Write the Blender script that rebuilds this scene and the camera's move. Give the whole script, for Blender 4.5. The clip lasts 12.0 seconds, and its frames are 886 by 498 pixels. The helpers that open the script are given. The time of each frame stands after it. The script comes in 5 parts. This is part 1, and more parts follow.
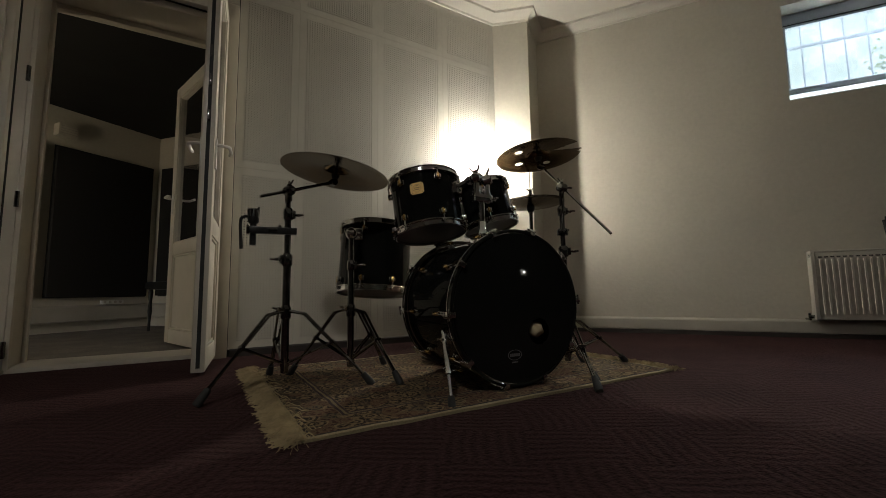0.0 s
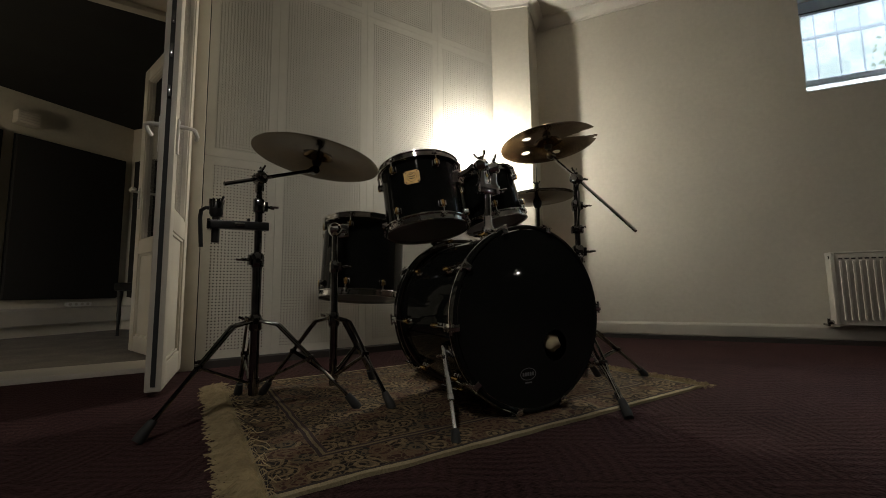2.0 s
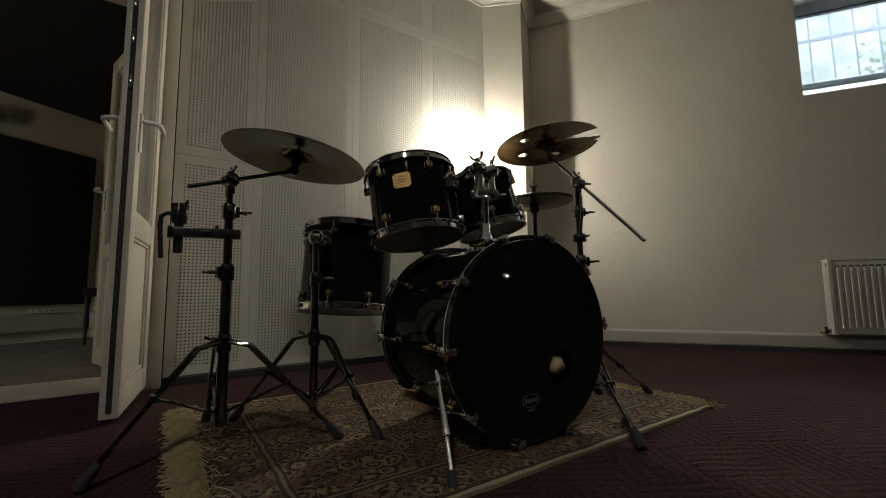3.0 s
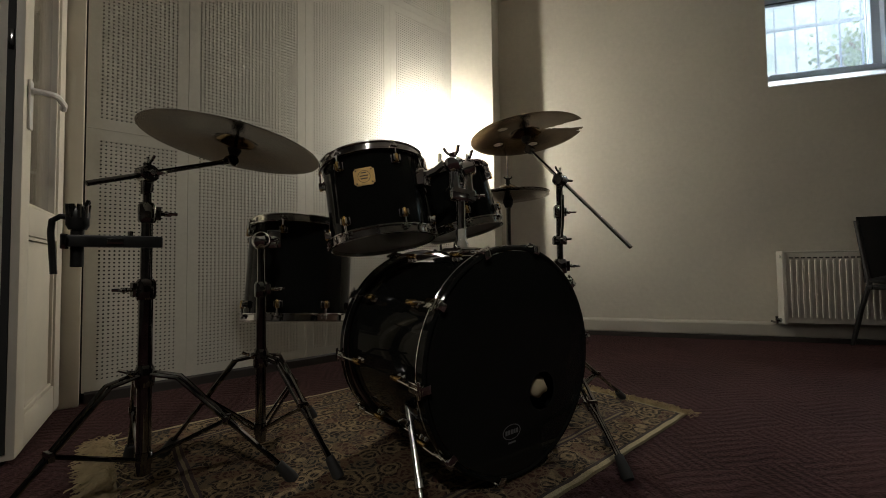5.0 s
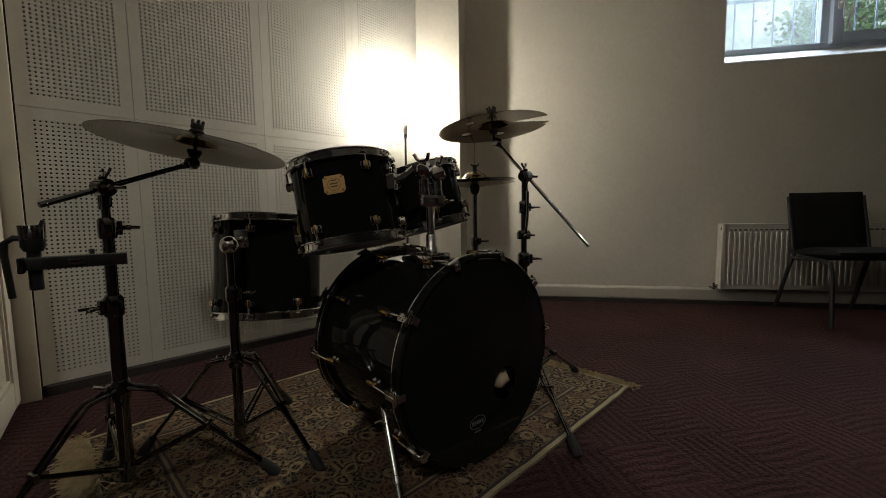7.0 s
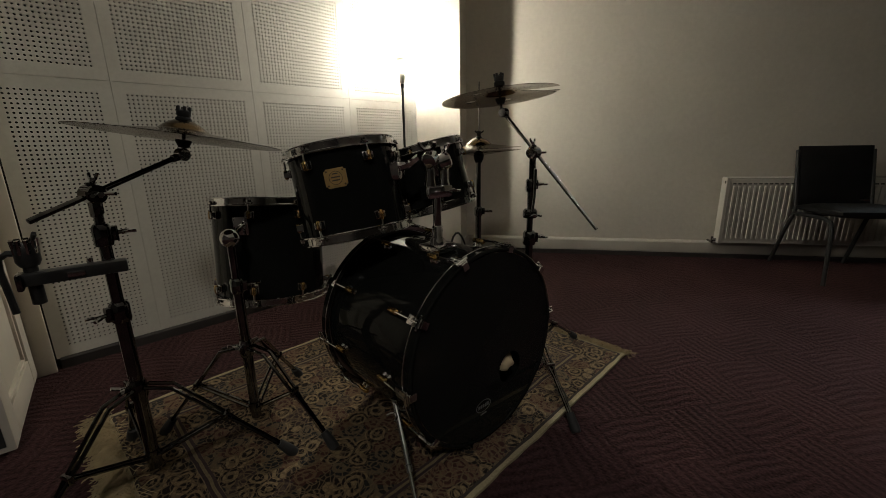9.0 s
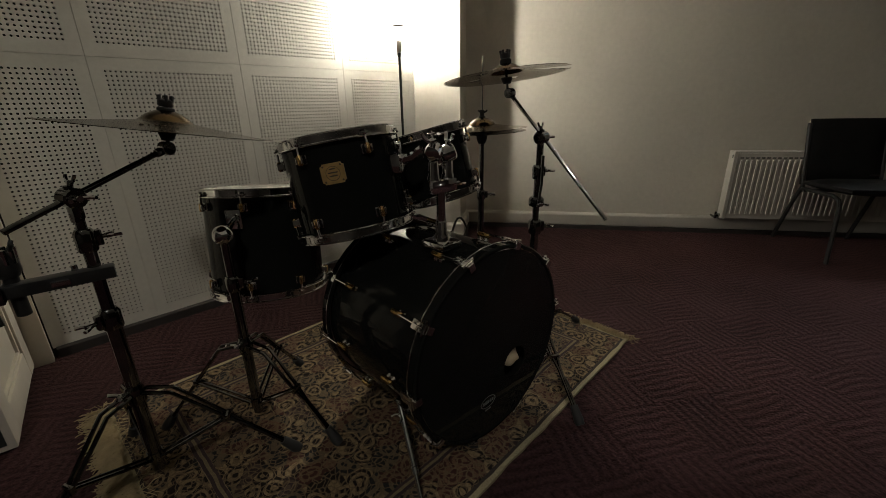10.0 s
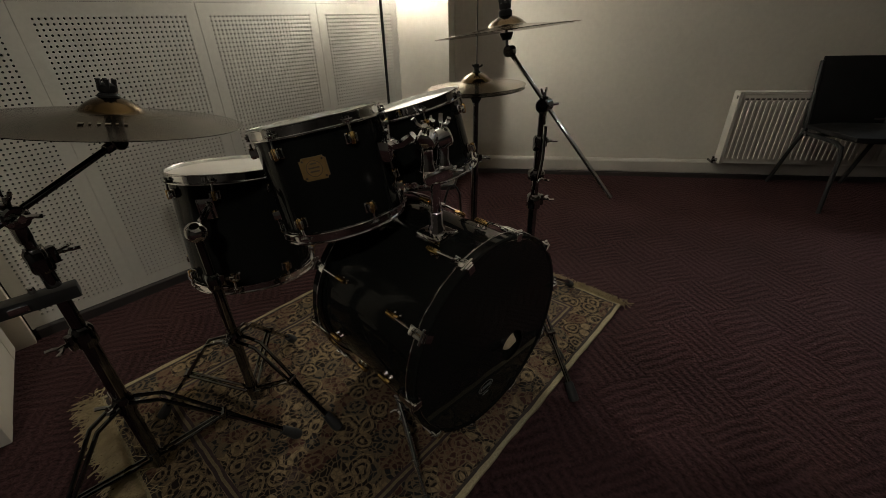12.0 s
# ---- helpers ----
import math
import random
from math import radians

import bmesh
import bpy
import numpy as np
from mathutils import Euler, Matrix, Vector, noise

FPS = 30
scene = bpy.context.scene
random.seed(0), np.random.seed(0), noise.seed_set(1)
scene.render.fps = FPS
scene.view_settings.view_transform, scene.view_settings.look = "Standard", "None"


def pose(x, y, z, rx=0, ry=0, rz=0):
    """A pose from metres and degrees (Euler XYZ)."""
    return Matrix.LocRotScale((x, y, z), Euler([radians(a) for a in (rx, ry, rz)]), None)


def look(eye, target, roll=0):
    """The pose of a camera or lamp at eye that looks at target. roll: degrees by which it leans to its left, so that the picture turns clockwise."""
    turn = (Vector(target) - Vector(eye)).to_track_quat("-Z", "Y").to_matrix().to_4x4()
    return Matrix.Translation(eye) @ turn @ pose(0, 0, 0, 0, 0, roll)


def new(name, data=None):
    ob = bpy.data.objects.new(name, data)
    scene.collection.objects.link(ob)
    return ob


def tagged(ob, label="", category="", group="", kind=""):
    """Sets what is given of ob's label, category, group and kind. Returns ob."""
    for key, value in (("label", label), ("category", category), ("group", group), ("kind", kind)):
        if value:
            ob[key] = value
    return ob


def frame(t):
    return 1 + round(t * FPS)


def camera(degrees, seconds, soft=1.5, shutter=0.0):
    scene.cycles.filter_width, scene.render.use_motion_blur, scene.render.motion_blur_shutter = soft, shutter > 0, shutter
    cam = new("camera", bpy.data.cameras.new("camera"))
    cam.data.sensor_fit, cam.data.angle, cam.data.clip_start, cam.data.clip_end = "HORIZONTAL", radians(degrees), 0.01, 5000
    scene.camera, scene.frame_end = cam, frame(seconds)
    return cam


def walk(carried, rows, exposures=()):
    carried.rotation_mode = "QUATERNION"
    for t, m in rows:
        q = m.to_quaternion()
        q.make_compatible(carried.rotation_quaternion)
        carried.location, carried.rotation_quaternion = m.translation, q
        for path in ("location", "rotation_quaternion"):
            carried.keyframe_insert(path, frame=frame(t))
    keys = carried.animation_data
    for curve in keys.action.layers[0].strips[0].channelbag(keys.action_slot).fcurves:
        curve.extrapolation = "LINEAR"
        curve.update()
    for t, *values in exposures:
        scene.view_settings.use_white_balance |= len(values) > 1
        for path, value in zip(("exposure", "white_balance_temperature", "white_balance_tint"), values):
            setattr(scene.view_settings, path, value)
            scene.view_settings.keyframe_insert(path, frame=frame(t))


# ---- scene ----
cam = camera(94.9, 12.0, soft=0.9)
PATH = [
    (0, (0.068, 0.07, 0.373), (1.084, 1.781, 0.576), -0.8),
    (0.5, (0.09, 0.126, 0.37), (1.111, 1.834, 0.575), -0.8),
    (1, (0.113, 0.181, 0.368), (1.141, 1.884, 0.574), -0.7),
    (1.5, (0.136, 0.233, 0.375), (1.175, 1.93, 0.579), -0.7),
    (2, (0.164, 0.296, 0.396), (1.222, 1.981, 0.597), -0.7),
    (2.5, (0.189, 0.36, 0.42), (1.272, 2.029, 0.624), -0.7),
    (3, (0.217, 0.418, 0.443), (1.33, 2.067, 0.646), -0.7),
    (3.2, (0.232, 0.433, 0.453), (1.351, 2.079, 0.648), -0.8),
    (4.8, (0.285, 0.558, 0.53), (1.536, 2.114, 0.639), -0.9),
    (5, (0.284, 0.568, 0.557), (1.562, 2.105, 0.631), -0.7),
    (5.5, (0.281, 0.577, 0.597), (1.61, 2.071, 0.62), -0.7),
    (6, (0.274, 0.576, 0.64), (1.65, 2.027, 0.605), -0.7),
    (6.5, (0.26, 0.564, 0.677), (1.662, 1.987, 0.585), -0.8),
    (7, (0.245, 0.551, 0.714), (1.649, 1.964, 0.543), -0.8),
    (7.2, (0.225, 0.545, 0.712), (1.642, 1.945, 0.533), -1.0),
    (8.8, (0.26, 0.595, 0.869), (1.635, 1.965, 0.39), -1.1),
    (9, (0.26, 0.609, 0.879), (1.638, 1.97, 0.38), -1.0),
    (9.5, (0.278, 0.64, 0.915), (1.644, 1.982, 0.336), -1.0),
    (10, (0.299, 0.674, 0.949), (1.65, 1.99, 0.285), -1.1),
    (10.5, (0.321, 0.704, 0.978), (1.659, 1.993, 0.238), -1.2),
    (11, (0.346, 0.737, 1.011), (1.669, 1.991, 0.188), -1.3),
    (11.5, (0.367, 0.764, 1.042), (1.673, 1.981, 0.14), -1.3),
    (12, (0.385, 0.783, 1.073), (1.669, 1.958, 0.087), -1.4),
]
walk(cam, [(t, look(eye, target, roll)) for t, eye, target, roll in PATH])

# ---- light ----
world = bpy.data.worlds.new("daylight")
scene.world = world
world.use_nodes = True
wn = world.node_tree
sky = wn.nodes.new("ShaderNodeTexSky")
sky.sky_type, sky.sun_disc = "NISHITA", False
sky.sun_elevation, sky.sun_rotation = radians(40), radians(200)
wn.links.new(sky.outputs[0], wn.nodes["Background"].inputs[0])
wn.nodes["Background"].inputs[1].default_value = 0.15

sun = new("sun", bpy.data.lights.new("sun", "SUN"))
sun.data.energy, sun.data.angle, sun.data.color = 1.0, radians(12), (1.0, 0.96, 0.9)
sun.matrix_world = look((3, 8, 9), (0, 0, 0))

LAMP = Vector((2.03, 2.69, 1.43))
bulb = new("bulb_light", bpy.data.lights.new("bulb_light", "POINT"))
bulb.data.energy, bulb.data.color, bulb.data.shadow_soft_size = 26.0, (1.0, 0.958, 0.845), 0.022
bulb.location = LAMP
# added fill light behind the camera, placed after a shadow on the boards
BACK_LAMP = Vector((-0.62, -0.12, 2.48))
back_light = new("back_light", bpy.data.lights.new("back_light", "POINT"))
back_light.data.energy, back_light.data.color, back_light.data.shadow_soft_size = 28.0, (1.0, 0.96, 0.88), 0.065
back_light.location = BACK_LAMP
# small spotlight low at the far end of the room
SPOT = Vector((4.61, -3.62, 0.685))
spot_light = new("spot_light", bpy.data.lights.new("spot_light", "POINT"))
spot_light.data.energy, spot_light.data.color, spot_light.data.shadow_soft_size = 1.6, (1.0, 0.94, 0.80), 0.009
spot_light.location = SPOT
scene.view_settings.exposure = 0.95


sky_lamp = new("sky_light", bpy.data.lights.new("sky_light", "AREA"))
sky_lamp.data.shape, sky_lamp.data.size, sky_lamp.data.size_y = "RECTANGLE", 1.5, 0.7
sky_lamp.data.energy, sky_lamp.data.color = 70.0, (0.78, 0.90, 1.0)
sky_lamp.matrix_world = look((5.02, 1.13, 3.25), (4.29, 0.70, 1.95))


# ---- materials ----
def mat(name, color, rough=0.5, metal=0.0, vary=0.0, scale=8.0, bump=0.0, bscale=None, coat=0.0, fine=0.0, spec=None):
    """Base colour with blotches (vary, scale), fine grain (fine) and a relief (bump, bscale)."""
    m = bpy.data.materials.new(name)
    m.use_nodes = True
    t = m.node_tree
    b = t.nodes["Principled BSDF"]
    b.inputs["Base Color"].default_value = (*color, 1)
    b.inputs["Roughness"].default_value = rough
    b.inputs["Metallic"].default_value = metal
    b.inputs["Coat Weight"].default_value = coat
    b.inputs["Coat Roughness"].default_value = 0.06
    if spec is not None:
        b.inputs["Specular IOR Level"].default_value = spec
    g = t.nodes.new("ShaderNodeNewGeometry")
    if vary or fine:
        n1 = t.nodes.new("ShaderNodeTexNoise")
        n1.inputs["Scale"].default_value, n1.inputs["Detail"].default_value = scale, 5
        n2 = t.nodes.new("ShaderNodeTexNoise")
        n2.inputs["Scale"].default_value, n2.inputs["Detail"].default_value = scale * 22, 3
        t.links.new(g.outputs["Position"], n1.inputs["Vector"])
        t.links.new(g.outputs["Position"], n2.inputs["Vector"])
        a = t.nodes.new("ShaderNodeMapRange")
        a.inputs[1].default_value, a.inputs[2].default_value = 0.3, 0.7
        a.inputs[3].default_value, a.inputs[4].default_value = 1 - vary, 1 + vary
        c = t.nodes.new("ShaderNodeMapRange")
        c.inputs[1].default_value, c.inputs[2].default_value = 0.3, 0.7
        c.inputs[3].default_value, c.inputs[4].default_value = 1 - fine, 1 + fine
        t.links.new(n1.outputs[0], a.inputs[0])
        t.links.new(n2.outputs[0], c.inputs[0])
        mu = t.nodes.new("ShaderNodeMath")
        mu.operation = "MULTIPLY"
        t.links.new(a.outputs[0], mu.inputs[0])
        t.links.new(c.outputs[0], mu.inputs[1])
        v = t.nodes.new("ShaderNodeVectorMath")
        v.operation = "SCALE"
        v.inputs[0].default_value = color
        t.links.new(mu.outputs[0], v.inputs["Scale"])
        t.links.new(v.outputs[0], b.inputs["Base Color"])
        r = t.nodes.new("ShaderNodeMapRange")
        r.inputs[3].default_value, r.inputs[4].default_value = max(0.02, rough * (1 - vary)), min(1, rough * (1 + vary))
        t.links.new(n1.outputs[0], r.inputs[0])
        t.links.new(r.outputs[0], b.inputs["Roughness"])
    if bump:
        n3 = t.nodes.new("ShaderNodeTexNoise")
        n3.inputs["Scale"].default_value, n3.inputs["Detail"].default_value = bscale or scale * 10, 4
        t.links.new(g.outputs["Position"], n3.inputs["Vector"])
        bp = t.nodes.new("ShaderNodeBump")
        bp.inputs["Strength"].default_value, bp.inputs["Distance"].default_value = bump, 0.004
        t.links.new(n3.outputs[0], bp.inputs["Height"])
        t.links.new(bp.outputs[0], b.inputs["Normal"])
    return m


def emitter(name, color, strength):
    m = bpy.data.materials.new(name)
    m.use_nodes = True
    b = m.node_tree.nodes["Principled BSDF"]
    b.inputs["Base Color"].default_value = (*color, 1)
    b.inputs["Emission Color"].default_value = (*color, 1)
    b.inputs["Emission Strength"].default_value = strength
    return m


M_WALL = mat("painted_plaster", (0.575, 0.535, 0.455), 0.75, vary=0.05, scale=1.6, bump=0.35, bscale=28, fine=0.03)
M_PANEL = mat("painted_board", (0.58, 0.555, 0.49), 0.65, vary=0.05, scale=3, bump=0.06, bscale=120, fine=0.03)
M_FELT = mat("black_felt", (0.035, 0.033, 0.03), 0.95)
M_CEIL = mat("ceiling_paint", (0.62, 0.58, 0.51), 0.8, vary=0.04, scale=3, bump=0.6, bscale=35)
M_CROWN = mat("crown_paint", (0.66, 0.62, 0.55), 0.6, vary=0.04, scale=5)
M_BASE = mat("skirting_paint", (0.46, 0.43, 0.37), 0.5, vary=0.08, scale=4)
M_DARKSTRIP = mat("dark_strip", (0.03, 0.024, 0.022), 0.7, vary=0.2, scale=6)
M_DOOR = mat("door_paint", (0.62, 0.57, 0.48), 0.4, vary=0.07, scale=5, bump=0.05, bscale=60)
M_PVC = mat("window_plastic", (0.52, 0.58, 0.66), 0.35, vary=0.05, scale=6)
M_SILL = mat("sill_paint", (0.88, 0.89, 0.90), 0.45, vary=0.04, scale=5)
M_RAD = mat("radiator_enamel", (0.54, 0.51, 0.45), 0.35, vary=0.05, scale=6)
M_BLACK = mat("black_lacquer", (0.0085, 0.0089, 0.0081), 0.05, vary=0.2, scale=3, spec=0.12)
M_HEADBLK = mat("black_drumhead", (0.012, 0.0126, 0.0114), 0.015, vary=0.1, scale=4, spec=0.2)
M_HEADCLR = mat("coated_drumhead", (0.55, 0.52, 0.46), 0.5, vary=0.06, scale=9)
M_HEADBOT = mat("smoky_drumhead", (0.05, 0.030, 0.022), 0.3, vary=0.2, scale=7, spec=0.2)
M_CHROME = mat("chrome", (0.74, 0.74, 0.73), 0.09, 1.0, vary=0.25, scale=24)
M_STEEL = mat("worn_chrome", (0.24, 0.24, 0.237), 0.08, 1.0, vary=0.4, scale=26)
M_SATIN = mat("satin_chrome", (0.74, 0.74, 0.72), 0.2, 1.0, vary=0.12, scale=40)
M_GOLD = mat("brass_lug", (0.78, 0.52, 0.2), 0.22, 1.0, vary=0.2, scale=20)
M_RUBBER = mat("black_rubber", (0.019, 0.019, 0.018), 0.7, vary=0.2, scale=20)
M_FELTC = mat("black_felt_washer", (0.01, 0.01, 0.01), 0.95)
M_BADGE = mat("brass_badge", (0.56, 0.37, 0.15), 0.32, 0.9, vary=0.15, scale=60)
M_BARS = mat("dark_print", (0.10, 0.07, 0.035), 0.5)
M_PRINT = mat("grey_print", (0.16, 0.16, 0.16), 0.5)
M_IRON = mat("grille_iron", (0.20, 0.25, 0.31), 0.6, vary=0.2, scale=12)
M_VINYL = mat("black_vinyl", (0.011, 0.011, 0.011), 0.5, vary=0.2, scale=10, bump=0.2, bscale=220, spec=0.2)
M_CHAIRLEG = mat("dark_enamel_tube", (0.012, 0.0115, 0.011), 0.6, 0.0, vary=0.15, scale=12)
M_PILLOW = mat("cream_cloth", (0.52, 0.43, 0.28), 0.9, vary=0.12, scale=30, bump=0.4, bscale=90)
M_BLKPANEL = mat("black_acoustic_cloth", (0.012, 0.011, 0.01), 0.95, vary=0.15, scale=4)
M_BLKCEIL = mat("black_ceiling", (0.010, 0.009, 0.008), 0.95, vary=0.2, scale=3)
M_FARFLOOR = mat("grey_carpet", (0.17, 0.15, 0.13), 0.95, vary=0.25, scale=5, fine=0.25)
M_CLAMP = mat("black_cast_metal", (0.022, 0.022, 0.021), 0.32, 0.3, vary=0.25, scale=30)
# dark tone for unseen surfaces, chosen to cut bounce and reflections
M_REAR = mat("rear_dark", (0.07, 0.062, 0.055), 0.95, vary=0.15, scale=3)
M_LEAF = mat("leaf", (0.17, 0.25, 0.12), 0.6, vary=0.4, scale=3)
M_BARK = mat("bark", (0.16, 0.13, 0.10), 0.9, vary=0.3, scale=14, bump=0.6)
M_SOIL = mat("pale_yard", (0.42, 0.42, 0.40), 0.9, vary=0.2, scale=2)
M_CABLE = mat("black_cable", (0.01, 0.01, 0.01), 0.5)
M_BULB = emitter("lit_bulb", (1.0, 0.86, 0.62), 30.0)
M_LEVER = mat("white_handle", (0.72, 0.70, 0.66), 0.3, vary=0.05, scale=20)


def glass(name, rough=0.0, tint=(1, 1, 1)):
    m = bpy.data.materials.new(name)
    m.use_nodes = True
    t = m.node_tree
    b = t.nodes["Principled BSDF"]
    b.inputs["Base Color"].default_value = (*tint, 1)
    b.inputs["Transmission Weight"].default_value = 1.0
    b.inputs["Roughness"].default_value = rough
    b.inputs["IOR"].default_value = 1.45
    return m


M_GLASS = glass("pane_glass", 0.02)
M_HAZY = glass("dusty_glass", 0.03)
# dust on the pane scatters the daylight
_t = M_HAZY.node_tree
_mix, _dust = _t.nodes.new("ShaderNodeMixShader"), _t.nodes.new("ShaderNodeBsdfTranslucent")
_dust.inputs["Color"].default_value = (0.86, 0.95, 1.0, 1)
_mix.inputs[0].default_value = 0.07
_t.links.new(_t.nodes["Principled BSDF"].outputs[0], _mix.inputs[1])
_t.links.new(_dust.outputs[0], _mix.inputs[2])
_t.links.new(_mix.outputs[0], _t.nodes["Material Output"].inputs[0])


def nodes_of(name, rough):
    m = bpy.data.materials.new(name)
    m.use_nodes = True
    t = m.node_tree
    b = t.nodes["Principled BSDF"]
    b.inputs["Roughness"].default_value = rough
    return m, t, b


def math_node(t, op, a, b=None, c=None):
    n = t.nodes.new("ShaderNodeMath")
    n.operation = op
    for k, v in enumerate((a, b, c)):
        if v is None:
            continue
        if isinstance(v, (int, float)):
            n.inputs[k].default_value = v
        else:
            t.links.new(v, n.inputs[k])
    return n.outputs[0]


def mix_colour(t, fac, a, b):
    n = t.nodes.new("ShaderNodeMix")
    n.data_type = "RGBA"
    for sock, v in ((n.inputs[0], fac), (n.inputs[6], a), (n.inputs[7], b)):
        if isinstance(v, (int, float)):
            sock.default_value = v
        elif isinstance(v, tuple):
            sock.default_value = (*v, 1)
        else:
            t.links.new(v, sock)
    return n.outputs[2]


def carpet_material():
    """Wine-red loop carpet: blocks of ribs that run crosswise to their neighbours, worn in lanes."""
    m, t, b = nodes_of("red_carpet", 0.97)
    b.inputs["Specular IOR Level"].default_value = 0.15
    b.inputs["Sheen Weight"].default_value, b.inputs["Sheen Roughness"].default_value = 0.05, 0.45
    b.inputs["Sheen Tint"].default_value = (0.75, 0.30, 0.27, 1)
    g = t.nodes.new("ShaderNodeNewGeometry")
    mp = t.nodes.new("ShaderNodeMapping")
    mp.inputs["Rotation"].default_value = (0, 0, radians(33))
    t.links.new(g.outputs["Position"], mp.inputs["Vector"])
    wob = t.nodes.new("ShaderNodeTexNoise")
    wob.inputs["Scale"].default_value, wob.inputs["Detail"].default_value = 5, 4
    t.links.new(g.outputs["Position"], wob.inputs["Vector"])
    sp = t.nodes.new("ShaderNodeSeparateXYZ")
    t.links.new(mp.outputs[0], sp.inputs[0])
    x = math_node(t, "ADD", sp.outputs[0], math_node(t, "MULTIPLY", wob.outputs[0], 0.06))
    y = math_node(t, "ADD", sp.outputs[1], math_node(t, "MULTIPLY", wob.outputs[0], 0.06))
    cell = 0.21
    cx = math_node(t, "FLOOR", math_node(t, "DIVIDE", x, cell))
    cy = math_node(t, "FLOOR", math_node(t, "DIVIDE", y, cell))
    odd = math_node(t, "ABSOLUTE", math_node(t, "MODULO", math_node(t, "ADD", cx, cy), 2.0))
    rx = math_node(t, "SINE", math_node(t, "MULTIPLY", x, 2 * math.pi / 0.030))
    ry = math_node(t, "SINE", math_node(t, "MULTIPLY", y, 2 * math.pi / 0.030))
    rib = math_node(t, "ADD", math_node(t, "MULTIPLY", rx, odd), math_node(t, "MULTIPLY", ry, math_node(t, "SUBTRACT", 1.0, odd)))
    loop = t.nodes.new("ShaderNodeTexNoise")
    loop.inputs["Scale"].default_value, loop.inputs["Detail"].default_value = 110, 3
    t.links.new(g.outputs["Position"], loop.inputs["Vector"])
    big = t.nodes.new("ShaderNodeTexNoise")
    big.inputs["Scale"].default_value, big.inputs["Detail"].default_value = 1.7, 6
    t.links.new(g.outputs["Position"], big.inputs["Vector"])
    h = math_node(t, "ADD", math_node(t, "MULTIPLY", rib, 0.28), math_node(t, "MULTIPLY", math_node(t, "SUBTRACT", loop.outputs[0], 0.5), 2.2))
    h = math_node(t, "ADD", h, math_node(t, "MULTIPLY", math_node(t, "SUBTRACT", big.outputs[0], 0.5), 1.6))
    f = t.nodes.new("ShaderNodeMapRange")
    f.inputs[1].default_value, f.inputs[2].default_value = -0.9, 0.9
    t.links.new(h, f.inputs[0])
    t.links.new(mix_colour(t, f.outputs[0], (0.0055, 0.0025, 0.0026), (0.064, 0.030, 0.031)), b.inputs["Base Color"])
    bp = t.nodes.new("ShaderNodeBump")
    bp.inputs["Strength"].default_value, bp.inputs["Distance"].default_value = 0.8, 0.006
    t.links.new(h, bp.inputs["Height"])
    t.links.new(bp.outputs[0], b.inputs["Normal"])
    return m


RUG = (0.30, 1.155, 1.90, 2.26)  # x0, y0, x1, y1


